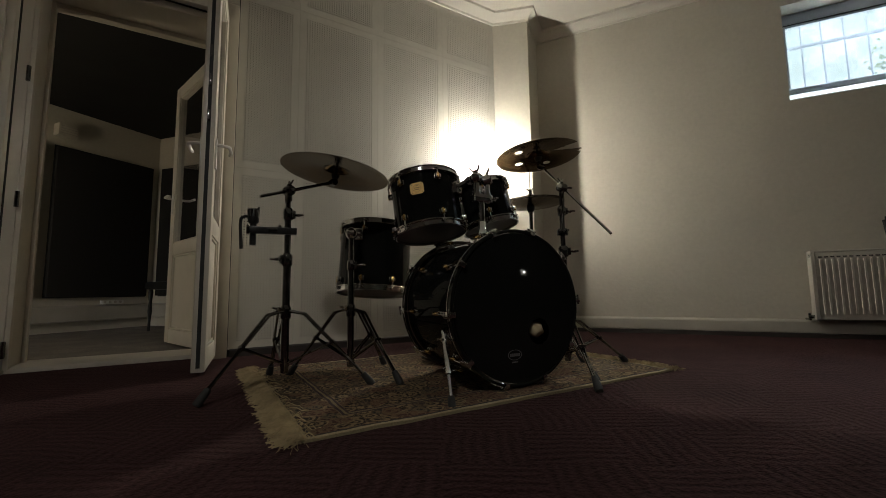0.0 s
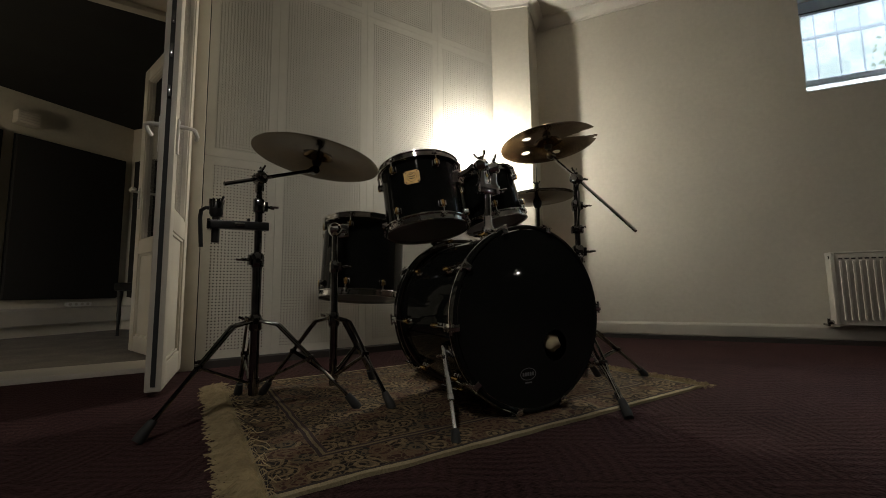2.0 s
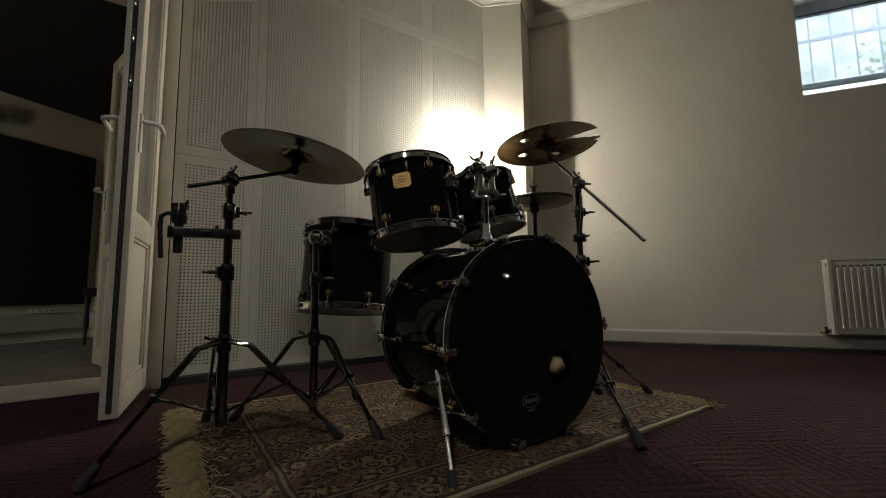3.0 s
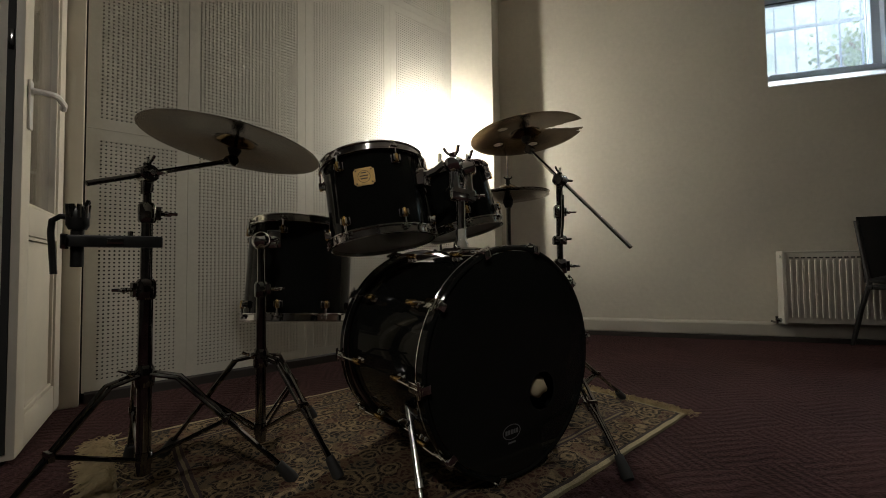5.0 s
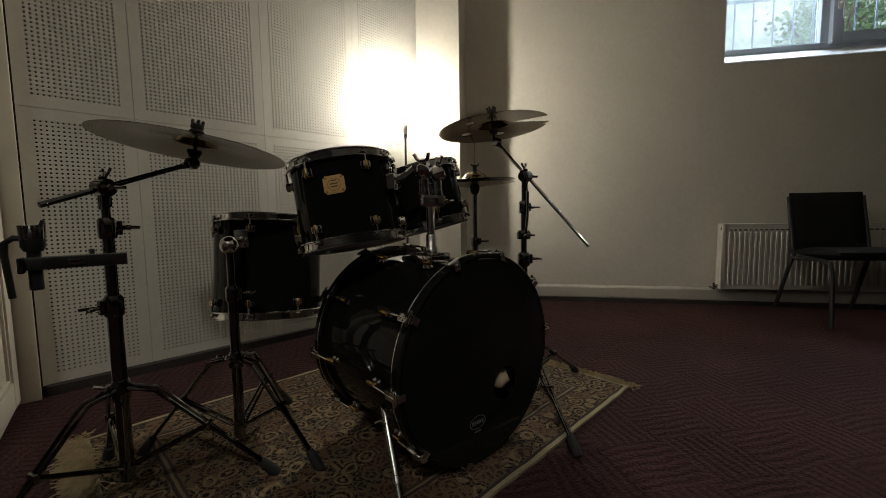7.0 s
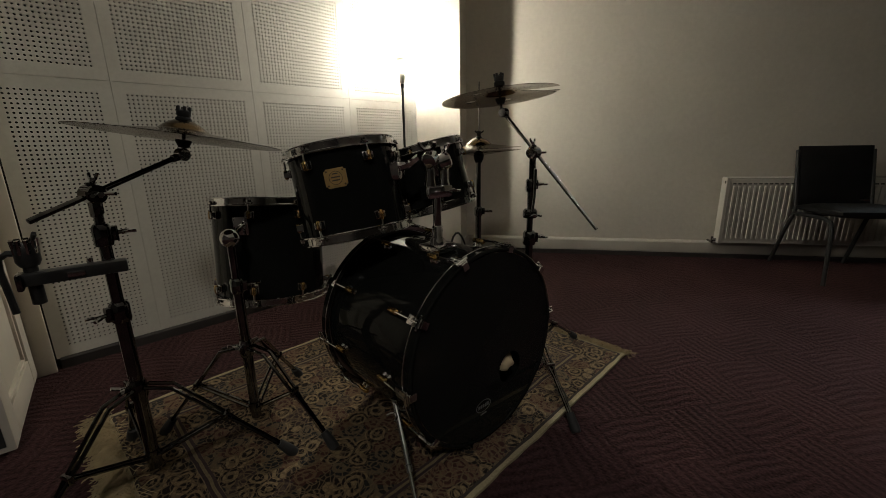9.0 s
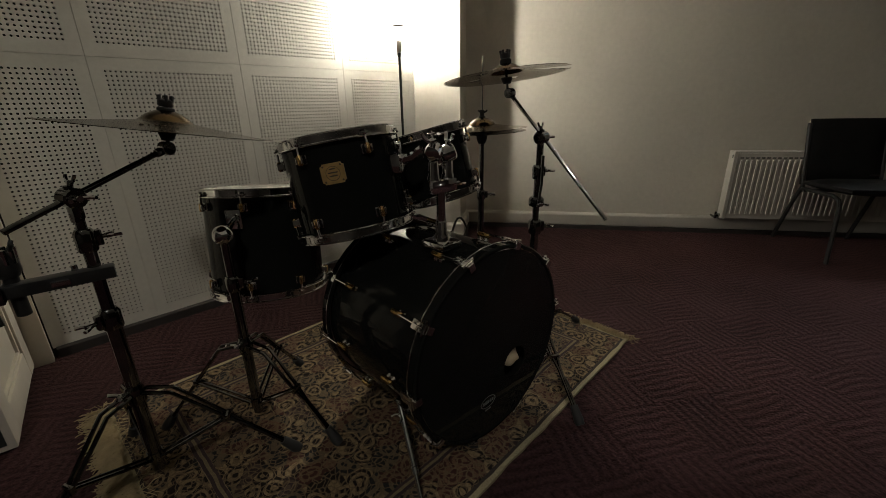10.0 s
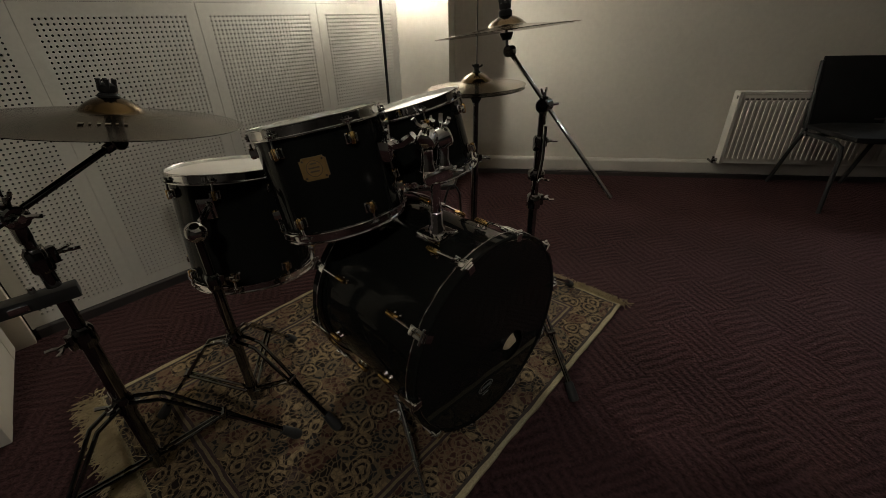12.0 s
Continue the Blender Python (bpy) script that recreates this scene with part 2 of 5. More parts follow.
def rug_material():
    """Persian pattern: cream selvedge, dark guard lines, a floral border and a scrolling field."""
    m, t, b = nodes_of("persian_pile", 0.95)
    b.inputs["Specular IOR Level"].default_value = 0.15
    g = t.nodes.new("ShaderNodeNewGeometry")
    sp = t.nodes.new("ShaderNodeSeparateXYZ")
    t.links.new(g.outputs["Position"], sp.inputs[0])
    cx, cy, hx, hy = (RUG[0] + RUG[2]) / 2, (RUG[1] + RUG[3]) / 2, (RUG[2] - RUG[0]) / 2, (RUG[3] - RUG[1]) / 2
    dx = math_node(t, "SUBTRACT", hx, math_node(t, "ABSOLUTE", math_node(t, "SUBTRACT", sp.outputs[0], cx)))
    dy = math_node(t, "SUBTRACT", hy, math_node(t, "ABSOLUTE", math_node(t, "SUBTRACT", sp.outputs[1], cy)))
    edge = math_node(t, "MINIMUM", dx, dy)
    warp = t.nodes.new("ShaderNodeTexNoise")
    warp.inputs["Scale"].default_value, warp.inputs["Detail"].default_value = 13, 3
    t.links.new(g.outputs["Position"], warp.inputs["Vector"])
    add = t.nodes.new("ShaderNodeVectorMath")
    add.operation = "MULTIPLY_ADD"
    t.links.new(warp.outputs["Color"], add.inputs[0])
    add.inputs[1].default_value = (0.05, 0.05, 0.0)
    t.links.new(g.outputs["Position"], add.inputs[2])
    vo = t.nodes.new("ShaderNodeTexVoronoi")
    vo.inputs["Scale"].default_value, vo.inputs["Randomness"].default_value = 19, 0.8
    t.links.new(add.outputs[0], vo.inputs["Vector"])
    ring = math_node(t, "SINE", math_node(t, "MULTIPLY", vo.outputs["Distance"], 19.0))
    vo2 = t.nodes.new("ShaderNodeTexVoronoi")
    vo2.feature = "DISTANCE_TO_EDGE"
    vo2.inputs["Scale"].default_value = 60
    t.links.new(add.outputs[0], vo2.inputs["Vector"])
    vein = t.nodes.new("ShaderNodeMapRange")
    vein.inputs[1].default_value, vein.inputs[2].default_value = 0.02, 0.12
    t.links.new(vo2.outputs["Distance"], vein.inputs[0])
    r1 = t.nodes.new("ShaderNodeMapRange")
    r1.inputs[1].default_value, r1.inputs[2].default_value = -0.25, 0.35
    t.links.new(ring, r1.inputs[0])
    field = mix_colour(t, r1.outputs[0], (0.018, 0.013, 0.011), (0.23, 0.165, 0.093))
    hue = t.nodes.new("ShaderNodeSeparateColor")
    t.links.new(vo.outputs["Color"], hue.inputs[0])
    red = math_node(t, "GREATER_THAN", hue.outputs[0], 0.62)
    field = mix_colour(t, math_node(t, "MULTIPLY", red, 0.65), field, (0.085, 0.034, 0.026))
    blue = math_node(t, "GREATER_THAN", hue.outputs[1], 0.75)
    field = mix_colour(t, math_node(t, "MULTIPLY", blue, 0.5), field, (0.025, 0.03, 0.032))
    field = mix_colour(t, vein.outputs[0], (0.15, 0.108, 0.064), field)
    # border bands by the way in from the edge
    band = t.nodes.new("ShaderNodeValToRGB")
    band.color_ramp.interpolation = "CONSTANT"
    els = band.color_ramp.elements
    els[0].position, els[0].color = 0.0, (0.34, 0.285, 0.175, 1)
    els[1].position, els[1].color = 0.065, (0.05, 0.04, 0.035, 1)
    for pos, col in ((0.16, (0.20, 0.155, 0.095, 1)), (0.22, (0.05, 0.035, 0.035, 1)), (0.25, (0.2, 0.15, 0.1, 1)), (0.66, (0.05, 0.035, 0.035, 1)), (0.70, (0.19, 0.15, 0.09, 1)), (0.74, (0.06, 0.04, 0.04, 1)), (0.78, (0.2, 0.15, 0.1, 1))):
        e = els.new(pos)
        e.color = col
    t.links.new(math_node(t, "DIVIDE", math_node(t, "ADD", edge, math_node(t, "MULTIPLY", math_node(t, "SUBTRACT", warp.outputs[0], 0.5), 0.012)), 0.22), band.inputs[0])
    inpat = math_node(t, "ADD", math_node(t, "MULTIPLY", math_node(t, "GREATER_THAN", edge, 0.024), math_node(t, "LESS_THAN", edge, 0.144)), math_node(t, "GREATER_THAN", edge, 0.172))
    col = mix_colour(t, inpat, band.outputs[0], field)
    pile = t.nodes.new("ShaderNodeTexNoise")
    pile.inputs["Scale"].default_value = 260
    t.links.new(g.outputs["Position"], pile.inputs["Vector"])
    dirt = t.nodes.new("ShaderNodeTexNoise")
    dirt.inputs["Scale"].default_value, dirt.inputs["Detail"].default_value = 4, 6
    t.links.new(g.outputs["Position"], dirt.inputs["Vector"])
    k = math_node(t, "MULTIPLY", math_node(t, "ADD", math_node(t, "MULTIPLY", pile.outputs[0], 0.9), 0.5), math_node(t, "ADD", math_node(t, "MULTIPLY", dirt.outputs[0], 0.7), 0.6))
    v = t.nodes.new("ShaderNodeVectorMath")
    v.operation = "SCALE"
    t.links.new(col, v.inputs[0])
    t.links.new(k, v.inputs["Scale"])
    t.links.new(v.outputs[0], b.inputs["Base Color"])
    bp = t.nodes.new("ShaderNodeBump")
    bp.inputs["Strength"].default_value, bp.inputs["Distance"].default_value = 0.6, 0.004
    t.links.new(pile.outputs[0], bp.inputs["Height"])
    t.links.new(bp.outputs[0], b.inputs["Normal"])
    return m


def cymbal_material(name, base, dark):
    """Hammered bronze with lathe rings, blotched by age."""
    m, t, b = nodes_of(name, 0.34)
    b.inputs["Metallic"].default_value = 1.0
    tc = t.nodes.new("ShaderNodeTexCoord")
    ln = t.nodes.new("ShaderNodeVectorMath")
    ln.operation = "LENGTH"
    t.links.new(tc.outputs["Object"], ln.inputs[0])
    n = t.nodes.new("ShaderNodeTexNoise")
    n.inputs["Scale"].default_value, n.inputs["Detail"].default_value = 9, 6
    t.links.new(tc.outputs["Object"], n.inputs["Vector"])
    rings = math_node(t, "SINE", math_node(t, "MULTIPLY", ln.outputs["Value"], 2100.0))
    f = t.nodes.new("ShaderNodeMapRange")
    f.inputs[1].default_value, f.inputs[2].default_value = 0.33, 0.68
    t.links.new(n.outputs[0], f.inputs[0])
    t.links.new(mix_colour(t, f.outputs[0], dark, base), b.inputs["Base Color"])
    r = t.nodes.new("ShaderNodeMapRange")
    r.inputs[3].default_value, r.inputs[4].default_value = 0.13, 0.24
    t.links.new(n.outputs[0], r.inputs[0])
    t.links.new(r.outputs[0], b.inputs["Roughness"])
    bp = t.nodes.new("ShaderNodeBump")
    bp.inputs["Strength"].default_value, bp.inputs["Distance"].default_value = 0.04, 0.001
    t.links.new(math_node(t, "ADD", math_node(t, "MULTIPLY", rings, 0.35), math_node(t, "MULTIPLY", n.outputs[0], 2.0)), bp.inputs["Height"])
    t.links.new(bp.outputs[0], b.inputs["Normal"])
    return m


M_CARPET = carpet_material()
M_RUG = rug_material()
M_FRINGE = mat("cream_fringe", (0.36, 0.28, 0.155), 0.95, vary=0.25, scale=25)
M_CYM = cymbal_material("bronze", (0.20, 0.142, 0.073), (0.105, 0.071, 0.036))
M_CRASH = cymbal_material("dull_bronze", (0.140, 0.092, 0.041), (0.066, 0.041, 0.018))
M_CYMOLD = cymbal_material("old_bronze", (0.24, 0.18, 0.115), (0.11, 0.068, 0.038))


# ---- mesh helpers ----
def thing(name, at, label, category, group="", kind=""):
    ob = new(name)
    ob.location = at
    ob.empty_display_size = 0.1
    return tagged(ob, label, category, group, kind)


def origin_of(ob):
    v = Vector((0, 0, 0))
    while ob:
        v = v + ob.location
        ob = ob.parent
    return v


def smooth_by_angle(bm, deg=40):
    for f in bm.faces:
        f.smooth = True
    for e in bm.edges:
        if len(e.link_faces) == 2 and e.calc_face_angle(0) > radians(deg):
            e.smooth = False


def part(name, bm, material, parent=None, label="", smooth=True, kind=""):
    """Links a bmesh, given in world places, as one mesh object under a thing or part."""
    o = origin_of(parent)
    bmesh.ops.recalc_face_normals(bm, faces=bm.faces)
    if smooth:
        smooth_by_angle(bm)
    if parent:
        bmesh.ops.translate(bm, verts=bm.verts, vec=-o)
    me = bpy.data.meshes.new(name)
    bm.to_mesh(me)
    bm.free()
    me.materials.append(material)
    ob = new(name, me)
    ob.parent = parent
    return tagged(ob, label, kind=kind)


def structure(name, bm, material, label, category="", smooth=False):
    ob = part(name, bm, material, None, smooth=smooth)
    return tagged(ob, label, category or name.split("_")[0], kind="structure")


def frame_of(axis):
    z = Vector(axis).normalized()
    x = z.orthogonal().normalized() if abs(z.z) > 0.999 else Vector((0, 0, 1)).cross(z).normalized()
    return x, z.cross(x), z


def lathe(bm, base, axis, profile, segs=24, closed=False):
    """Turns (radius, height) pairs about the axis from base. closed joins the last ring to the first."""
    x, y, z = frame_of(axis)
    base = Vector(base)
    rings = []
    for r, h in profile:
        if r < 1e-6:
            rings.append([bm.verts.new(base + z * h)])
        else:
            rings.append([bm.verts.new(base + z * h + (x * math.cos(a) + y * math.sin(a)) * r) for a in (2 * math.pi * k / segs for k in range(segs))])
    pairs = list(zip(rings, rings[1:])) + ([(rings[-1], rings[0])] if closed else [])
    for a, b in pairs:
        for k in range(segs):
            k2 = (k + 1) % segs
            if len(a) == 1 and len(b) == 1:
                continue
            if len(a) == 1:
                bm.faces.new((a[0], b[k], b[k2]))
            elif len(b) == 1:
                bm.faces.new((a[k], b[0], a[k2]))
            else:
                bm.faces.new((a[k], b[k], b[k2], a[k2]))
    return bm


def rod(bm, p, q, r, r2=None, segs=12, cap=0.15):
    """A round bar from p to q with slightly rounded ends."""
    p, q = Vector(p), Vector(q)
    r2 = r if r2 is None else r2
    n = (q - p).length
    c = min(cap * r, n * 0.2)
    return lathe(bm, p, q - p, [(0, 0), (r - c, 0), (r, c), (r2, n - c), (r2 - c, n), (0, n)], segs)


def pipe(bm, pts, r, segs=8):
    """A bent round bar through pts."""
    pts = [Vector(p) for p in pts]
    ring0, x = None, None
    for k, p in enumerate(pts):
        d = (pts[min(k + 1, len(pts) - 1)] - pts[max(k - 1, 0)]).normalized()
        x = (x - d * x.dot(d)).normalized() if x else d.orthogonal().normalized()
        y = d.cross(x)
        ring = [bm.verts.new(p + (x * math.cos(a) + y * math.sin(a)) * r) for a in (2 * math.pi * i / segs for i in range(segs))]
        if ring0:
            for i in range(segs):
                bm.faces.new((ring0[i], ring0[(i + 1) % segs], ring[(i + 1) % segs], ring[i]))
        else:
            bm.faces.new(ring[::-1])
        ring0 = ring
    bm.faces.new(ring0)
    return bm


def curve_pts(a, b, c, n=7):
    a, b, c = Vector(a), Vector(b), Vector(c)
    return [a * (1 - t) ** 2 + b * 2 * t * (1 - t) + c * t * t for t in (k / n for k in range(n + 1))]


def block(bm, at, size, x=(1, 0, 0), z=(0, 0, 1), bevel=0.0):
    """A box centred at `at`, sides along x, z cross x and z, with bevelled edges."""
    X, Z = Vector(x).normalized(), Vector(z).normalized()
    Y = Z.cross(X)
    m = Matrix((X, Y, Z)).transposed().to_4x4()
    m.translation = Vector(at)
    made = bmesh.ops.create_cube(bm, size=1, matrix=m @ Matrix.Diagonal((*size, 1)))
    if bevel:
        es = list({e for v in made["verts"] for e in v.link_edges})
        bmesh.ops.bevel(bm, geom=es, offset=bevel, segments=2, affect="EDGES", profile=0.6)
    return bm


def prism(bm, loop, z0, z1):
    """Extrudes a plan outline from z0 to z1."""
    a = [bm.verts.new((x, y, z0)) for x, y in loop]
    b = [bm.verts.new((x, y, z1)) for x, y in loop]
    n = len(loop)
    bm.faces.new(a[::-1])
    bm.faces.new(b)
    for k in range(n):
        bm.faces.new((a[k], a[(k + 1) % n], b[(k + 1) % n], b[k]))
    return bm


def B():
    return bmesh.new()


# ---- the room ----
WY = 2.825                               # face of the perforated wall
CEIL = 2.86
GP, GD, GN = Vector((2.923, 2.677, 0)), Vector((0.559, -0.829, 0)).normalized(), Vector((-0.829, -0.559, 0)).normalized()


def gw(s, off, z):
    """A place by the way along the window wall, the way out from it and the height."""
    v = GP + GD * s + GN * off
    return Vector((v.x, v.y, z))


def g2(s, off):
    v = gw(s, off, 0)
    return (v.x, v.y)


COL_A, COL_B = (2.265, WY), (2.49, 2.62)

PLAN = [(-2.8, WY + 0.16), (3.1, WY + 0.16), g2(0.2, -0.25), g2(8.1, -0.25), (7.3, -5.2), (-2.8, -5.2)]
floor = structure("floor", prism(B(), PLAN, -0.1, 0.0), M_CARPET, "worn wine-red ribbed carpet floor of the room", "floor")
ceiling = structure("ceiling", prism(B(), PLAN, CEIL, CEIL + 0.12), M_CEIL, "cream stippled plaster ceiling", "ceiling")

# doorway in the perforated wall
DX0, DX1, DTOP = -0.78, 0.13, 2.12
bm = B()
prism(bm, [(DX1, WY + 0.02), (2.9, WY + 0.02), (2.9, WY + 0.34), (DX1, WY + 0.34)], 0, CEIL)
prism(bm, [(-2.8, WY + 0.02), (DX0, WY + 0.02), (DX0, WY + 0.34), (-2.8, WY + 0.34)], 0, CEIL)
prism(bm, [(DX0, WY + 0.02), (DX1, WY + 0.02), (DX1, WY + 0.34), (DX0, WY + 0.34)], DTOP, CEIL)
wall_north = structure("wall_north", bm, M_FELT, "wall behind the perforated acoustic boards", "wall")

wall_column = structure("wall_column", prism(B(), [COL_A, COL_B, g2(-0.2, 0.0), g2(-0.2, -0.25), (2.265, WY + 0.3)], 0, CEIL), M_WALL, "painted plaster pier in the room's corner", "wall")

# window wall with its opening
WS0, WS1, WZ0, WZ1 = 1.70, 3.14, 1.775, 2.545
bm = B()
T = -0.3
prism(bm, [g2(-0.25, 0), g2(WS0, 0), g2(WS0, T), g2(-0.25, T)], 0, CEIL)
prism(bm, [g2(WS1, 0), g2(8.0, 0), g2(8.0, T), g2(WS1, T)], 0, CEIL)
prism(bm, [g2(WS0, 0), g2(WS1, 0), g2(WS1, T), g2(WS0, T)], 0, WZ0)
prism(bm, [g2(WS0, 0), g2(WS1, 0), g2(WS1, T), g2(WS0, T)], WZ1, CEIL)
wall_east = structure("wall_east", bm, M_WALL, "greige painted plaster wall with a high window", "wall")

# unseen closing walls, coloured dark to keep reflections in the kit dark
wall_south = structure("wall_south", prism(B(), [(-2.8, -5.2), (7.3, -5.2), (7.3, -5.05), (-2.8, -5.05)], 0, CEIL), M_REAR, "plain unseen wall, made dark so the chrome mirrors less light", "wall")
wall_west = structure("wall_west", prism(B(), [(-2.8, -5.2), (-2.65, -5.2), (-2.65, WY), (-2.8, WY)], 0, CEIL), M_REAR, "plain unseen wall, made dark so the chrome mirrors less light", "wall")
e0, e1 = Vector((*g2(7.9, 0), 0)), Vector((7.0, -5.1, 0))
wall_southeast = structure("wall_southeast", prism(B(), [(e0.x, e0.y), (e1.x, e1.y), (e1.x + 0.3, e1.y), (e0.x + 0.3, e0.y)], 0, CEIL), M_REAR, "plain unseen wall, made dark so the chrome mirrors less light", "wall")


# crown moulding: a profile swept along the wall heads
def sweep(bm, path, profile):
    """profile: (out, z) pairs; the room lies to the right of the path."""
    pts = [Vector((*p, 0)) for p in path]
    rings = []
    for k, p in enumerate(pts):
        ds = [(pts[j + 1] - pts[j]).normalized() for j in (k - 1, k) if 0 <= j < len(pts) - 1]
        ns = [Vector((d.y, -d.x, 0)) for d in ds]
        n = ns[0] if len(ns) == 1 else (ns[0] + ns[1]) / (1 + ns[0].dot(ns[1]))
        rings.append([bm.verts.new(p + n * o + Vector((0, 0, z))) for o, z in profile])
    for a, b in zip(rings, rings[1:]):
        for k in range(len(profile)):
            k2 = (k + 1) % len(profile)
            bm.faces.new((a[k], a[k2], b[k2], b[k]))
    bm.faces.new(rings[0])
    bm.faces.new(rings[-1][::-1])
    return bm


CROWN = [(0.0, CEIL - 0.095), (0.012, CEIL - 0.095), (0.014, CEIL - 0.075), (0.03, CEIL - 0.06), (0.05, CEIL - 0.032), (0.075, CEIL - 0.022), (0.078, CEIL - 0.002), (0.0, CEIL - 0.002)]
crown_moulding = structure("crown_moulding", sweep(B(), [(-2.6, WY - 0.003), COL_A, COL_B, g2(-0.2, 0.003), g2(7.9, 0.003)], CROWN), M_CROWN, "cream plaster crown moulding under the ceiling", "moulding", smooth=True)

baseboard = structure("baseboard", sweep(B(), [COL_A, COL_B, g2(-0.2, 0.002), g2(7.9, 0.002)], [(0, 0.032), (0.022, 0.032), (0.026, 0.04), (0.026, 0.112), (0.022, 0.120), (0.010, 0.130), (0, 0.130)]), M_BASE, "painted ledge-topped skirting along the window wall", "baseboard")
# dark bands that fill the height between floor and skirting or boards
dark_baseboard = structure("baseboard_dark", sweep(B(), [COL_A, COL_B, g2(-0.2, 0.002), g2(7.9, 0.002)], [(0, 0), (0.034, 0), (0.034, 0.026), (0.02, 0.03), (0, 0.03)]), M_DARKSTRIP, "dark strip along the floor under the skirting", "baseboard")
baseboard_north = structure("baseboard_north", sweep(B(), [(0.225, WY + 0.002), (2.23, WY + 0.002)], [(0, 0), (0.016, 0), (0.016, 0.038), (0.01, 0.046), (0, 0.046)]), M_DARKSTRIP, "dark strip along the floor under the acoustic boards", "baseboard")


# ---- perforated acoustic boards ----
def board_mesh(w, h, pitch=0.0168, hole=0.0042, margin=0.038):
    """A thin board in the x-z plane with a grid of round holes inside its margins."""
    nx, nz = int((w - 2 * margin) / pitch), int((h - 2 * margin) / pitch)
    x0, z0 = (w - nx * pitch) / 2, (h - nz * pitch) / 2
    gx, gz = np.meshgrid(np.arange(nx), np.arange(nz), indexing="ij")
    cx, cz = (x0 + (gx.ravel() + 0.5) * pitch), (z0 + (gz.ravel() + 0.5) * pitch)
    k = np.arange(8)
    sq = np.array([(1, 0), (1, 1), (0, 1), (-1, 1), (-1, 0), (-1, -1), (0, -1), (1, -1)]) * pitch / 2
    oc = np.stack([np.cos(k * math.pi / 4), np.sin(k * math.pi / 4)], 1) * hole
    n = len(cx)
    pts = np.zeros((n, 24, 3))
    for j, (arr, y) in enumerate(((sq, 0.0), (oc, 0.0), (oc, 0.010))):
        pts[:, j * 8:j * 8 + 8, 0] = cx[:, None] + arr[:, 0]
        pts[:, j * 8:j * 8 + 8, 2] = cz[:, None] + arr[:, 1]
        pts[:, j * 8:j * 8 + 8, 1] = y
    quads = [(i, 8 + i, 8 + (i + 1) % 8, (i + 1) % 8) for i in range(8)] + [(8 + i, 16 + i, 16 + (i + 1) % 8, 8 + (i + 1) % 8) for i in range(8)]
    faces = (np.arange(n)[:, None, None] * 24 + np.array(quads)[None]).reshape(-1, 4)
    verts = pts.reshape(-1, 3)
    # margins and edges
    gap = 0.0005
    xs, zs = [gap, x0, w - x0, w - gap], [gap, z0, h - z0, h - gap]
    rim, rf, base = [], [], len(verts)
    for a, b, c, d in ((0, 1, 0, 3), (2, 3, 0, 3), (1, 2, 0, 1), (1, 2, 2, 3)):
        i = base + len(rim)
        rim += [(xs[a], 0, zs[c]), (xs[b], 0, zs[c]), (xs[b], 0, zs[d]), (xs[a], 0, zs[d])]
        rf.append((i, i + 1, i + 2, i + 3))
    i = base + len(rim)
    for y in (0, 0.012):
        rim += [(gap, y, gap), (w - gap, y, gap), (w - gap, y, h - gap), (gap, y, h - gap)]
    for q in range(4):
        rf.append((i + q, i + 4 + q, i + 4 + (q + 1) % 4, i + (q + 1) % 4))
    me = bpy.data.meshes.new("acoustic_board")
    me.from_pydata(np.vstack([verts, np.array(rim)]).tolist(), [], faces.tolist() + rf)
    bm = bmesh.new()
    bm.from_mesh(me)
    bmesh.ops.remove_doubles(bm, verts=bm.verts, dist=0.0002)
    bm.to_mesh(me)
    bm.free()
    me.materials.append(M_PANEL)
    return me


acoustic_lining = thing("wall_lining", (0, WY, 0), "cream perforated acoustic boards on the wall", "wall panelling", kind="structure")
XS = [0.215, 0.583, 1.153, 1.723, 2.262]
ZS = [0.042, 1.152, 2.315, CEIL - 0.09]
shared = {}
for i in range(4):
    for j in range(3):
        key = (round(XS[i + 1] - XS[i], 3), round(ZS[j + 1] - ZS[j], 3))
        if key not in shared:
            shared[key] = board_mesh(*key)
        ob = new("acoustic_board", shared[key])
        ob.parent = acoustic_lining
        ob.location = (XS[i], 0, ZS[j])
shared["over"] = board_mesh(1.0, round(CEIL - 0.09 - 2.215, 3))
ob = new("acoustic_board", shared["over"])
ob.parent, ob.location = acoustic_lining, (-0.79, 0, 2.215)
shared["side"] = board_mesh(0.57, 1.163)
for i in range(3):
    for z in (0.0, 1.163):
        ob = new("acoustic_board", shared["side"])
        ob.parent, ob.location = acoustic_lining, (-1.45 - 0.57 * i, 0, z + 0.07)


# ---- doorway ----
door_1 = thing("door_1", (DX1, WY, 0), "cream painted double door frame between two rooms", "door frame", kind="structure")
bm = B()
block(bm, (0.1725, WY - 0.012, 1.095), (0.075, 0.05, 2.19), bevel=0.004)
part("casing", bm, M_DOOR, door_1)
bm = B()
block(bm, (-0.822, WY - 0.012, 1.095), (0.075, 0.05, 2.19), bevel=0.004)
part("casing", bm, M_DOOR, door_1)
bm = B()
block(bm, (-0.325, WY - 0.010, 2.155), (0.91, 0.046, 0.07), bevel=0.004)
part("casing", bm, M_DOOR, door_1)
for x in (DX1 - 0.022, DX0 + 0.022):
    bm = B()
    block(bm, (x, WY + 0.175, 1.055), (0.044, 0.31, 2.11), bevel=0.003)
    part("jamb", bm, M_DOOR, door_1)
    for y in (WY + 0.05, WY + 0.28):
        bm = B()
        block(bm, (x + (-0.03 if x > 0 else 0.03), y, 1.045), (0.02, 0.035, 2.05), bevel=0.003)
        part("stop", bm, M_DOOR, door_1)
bm = B()
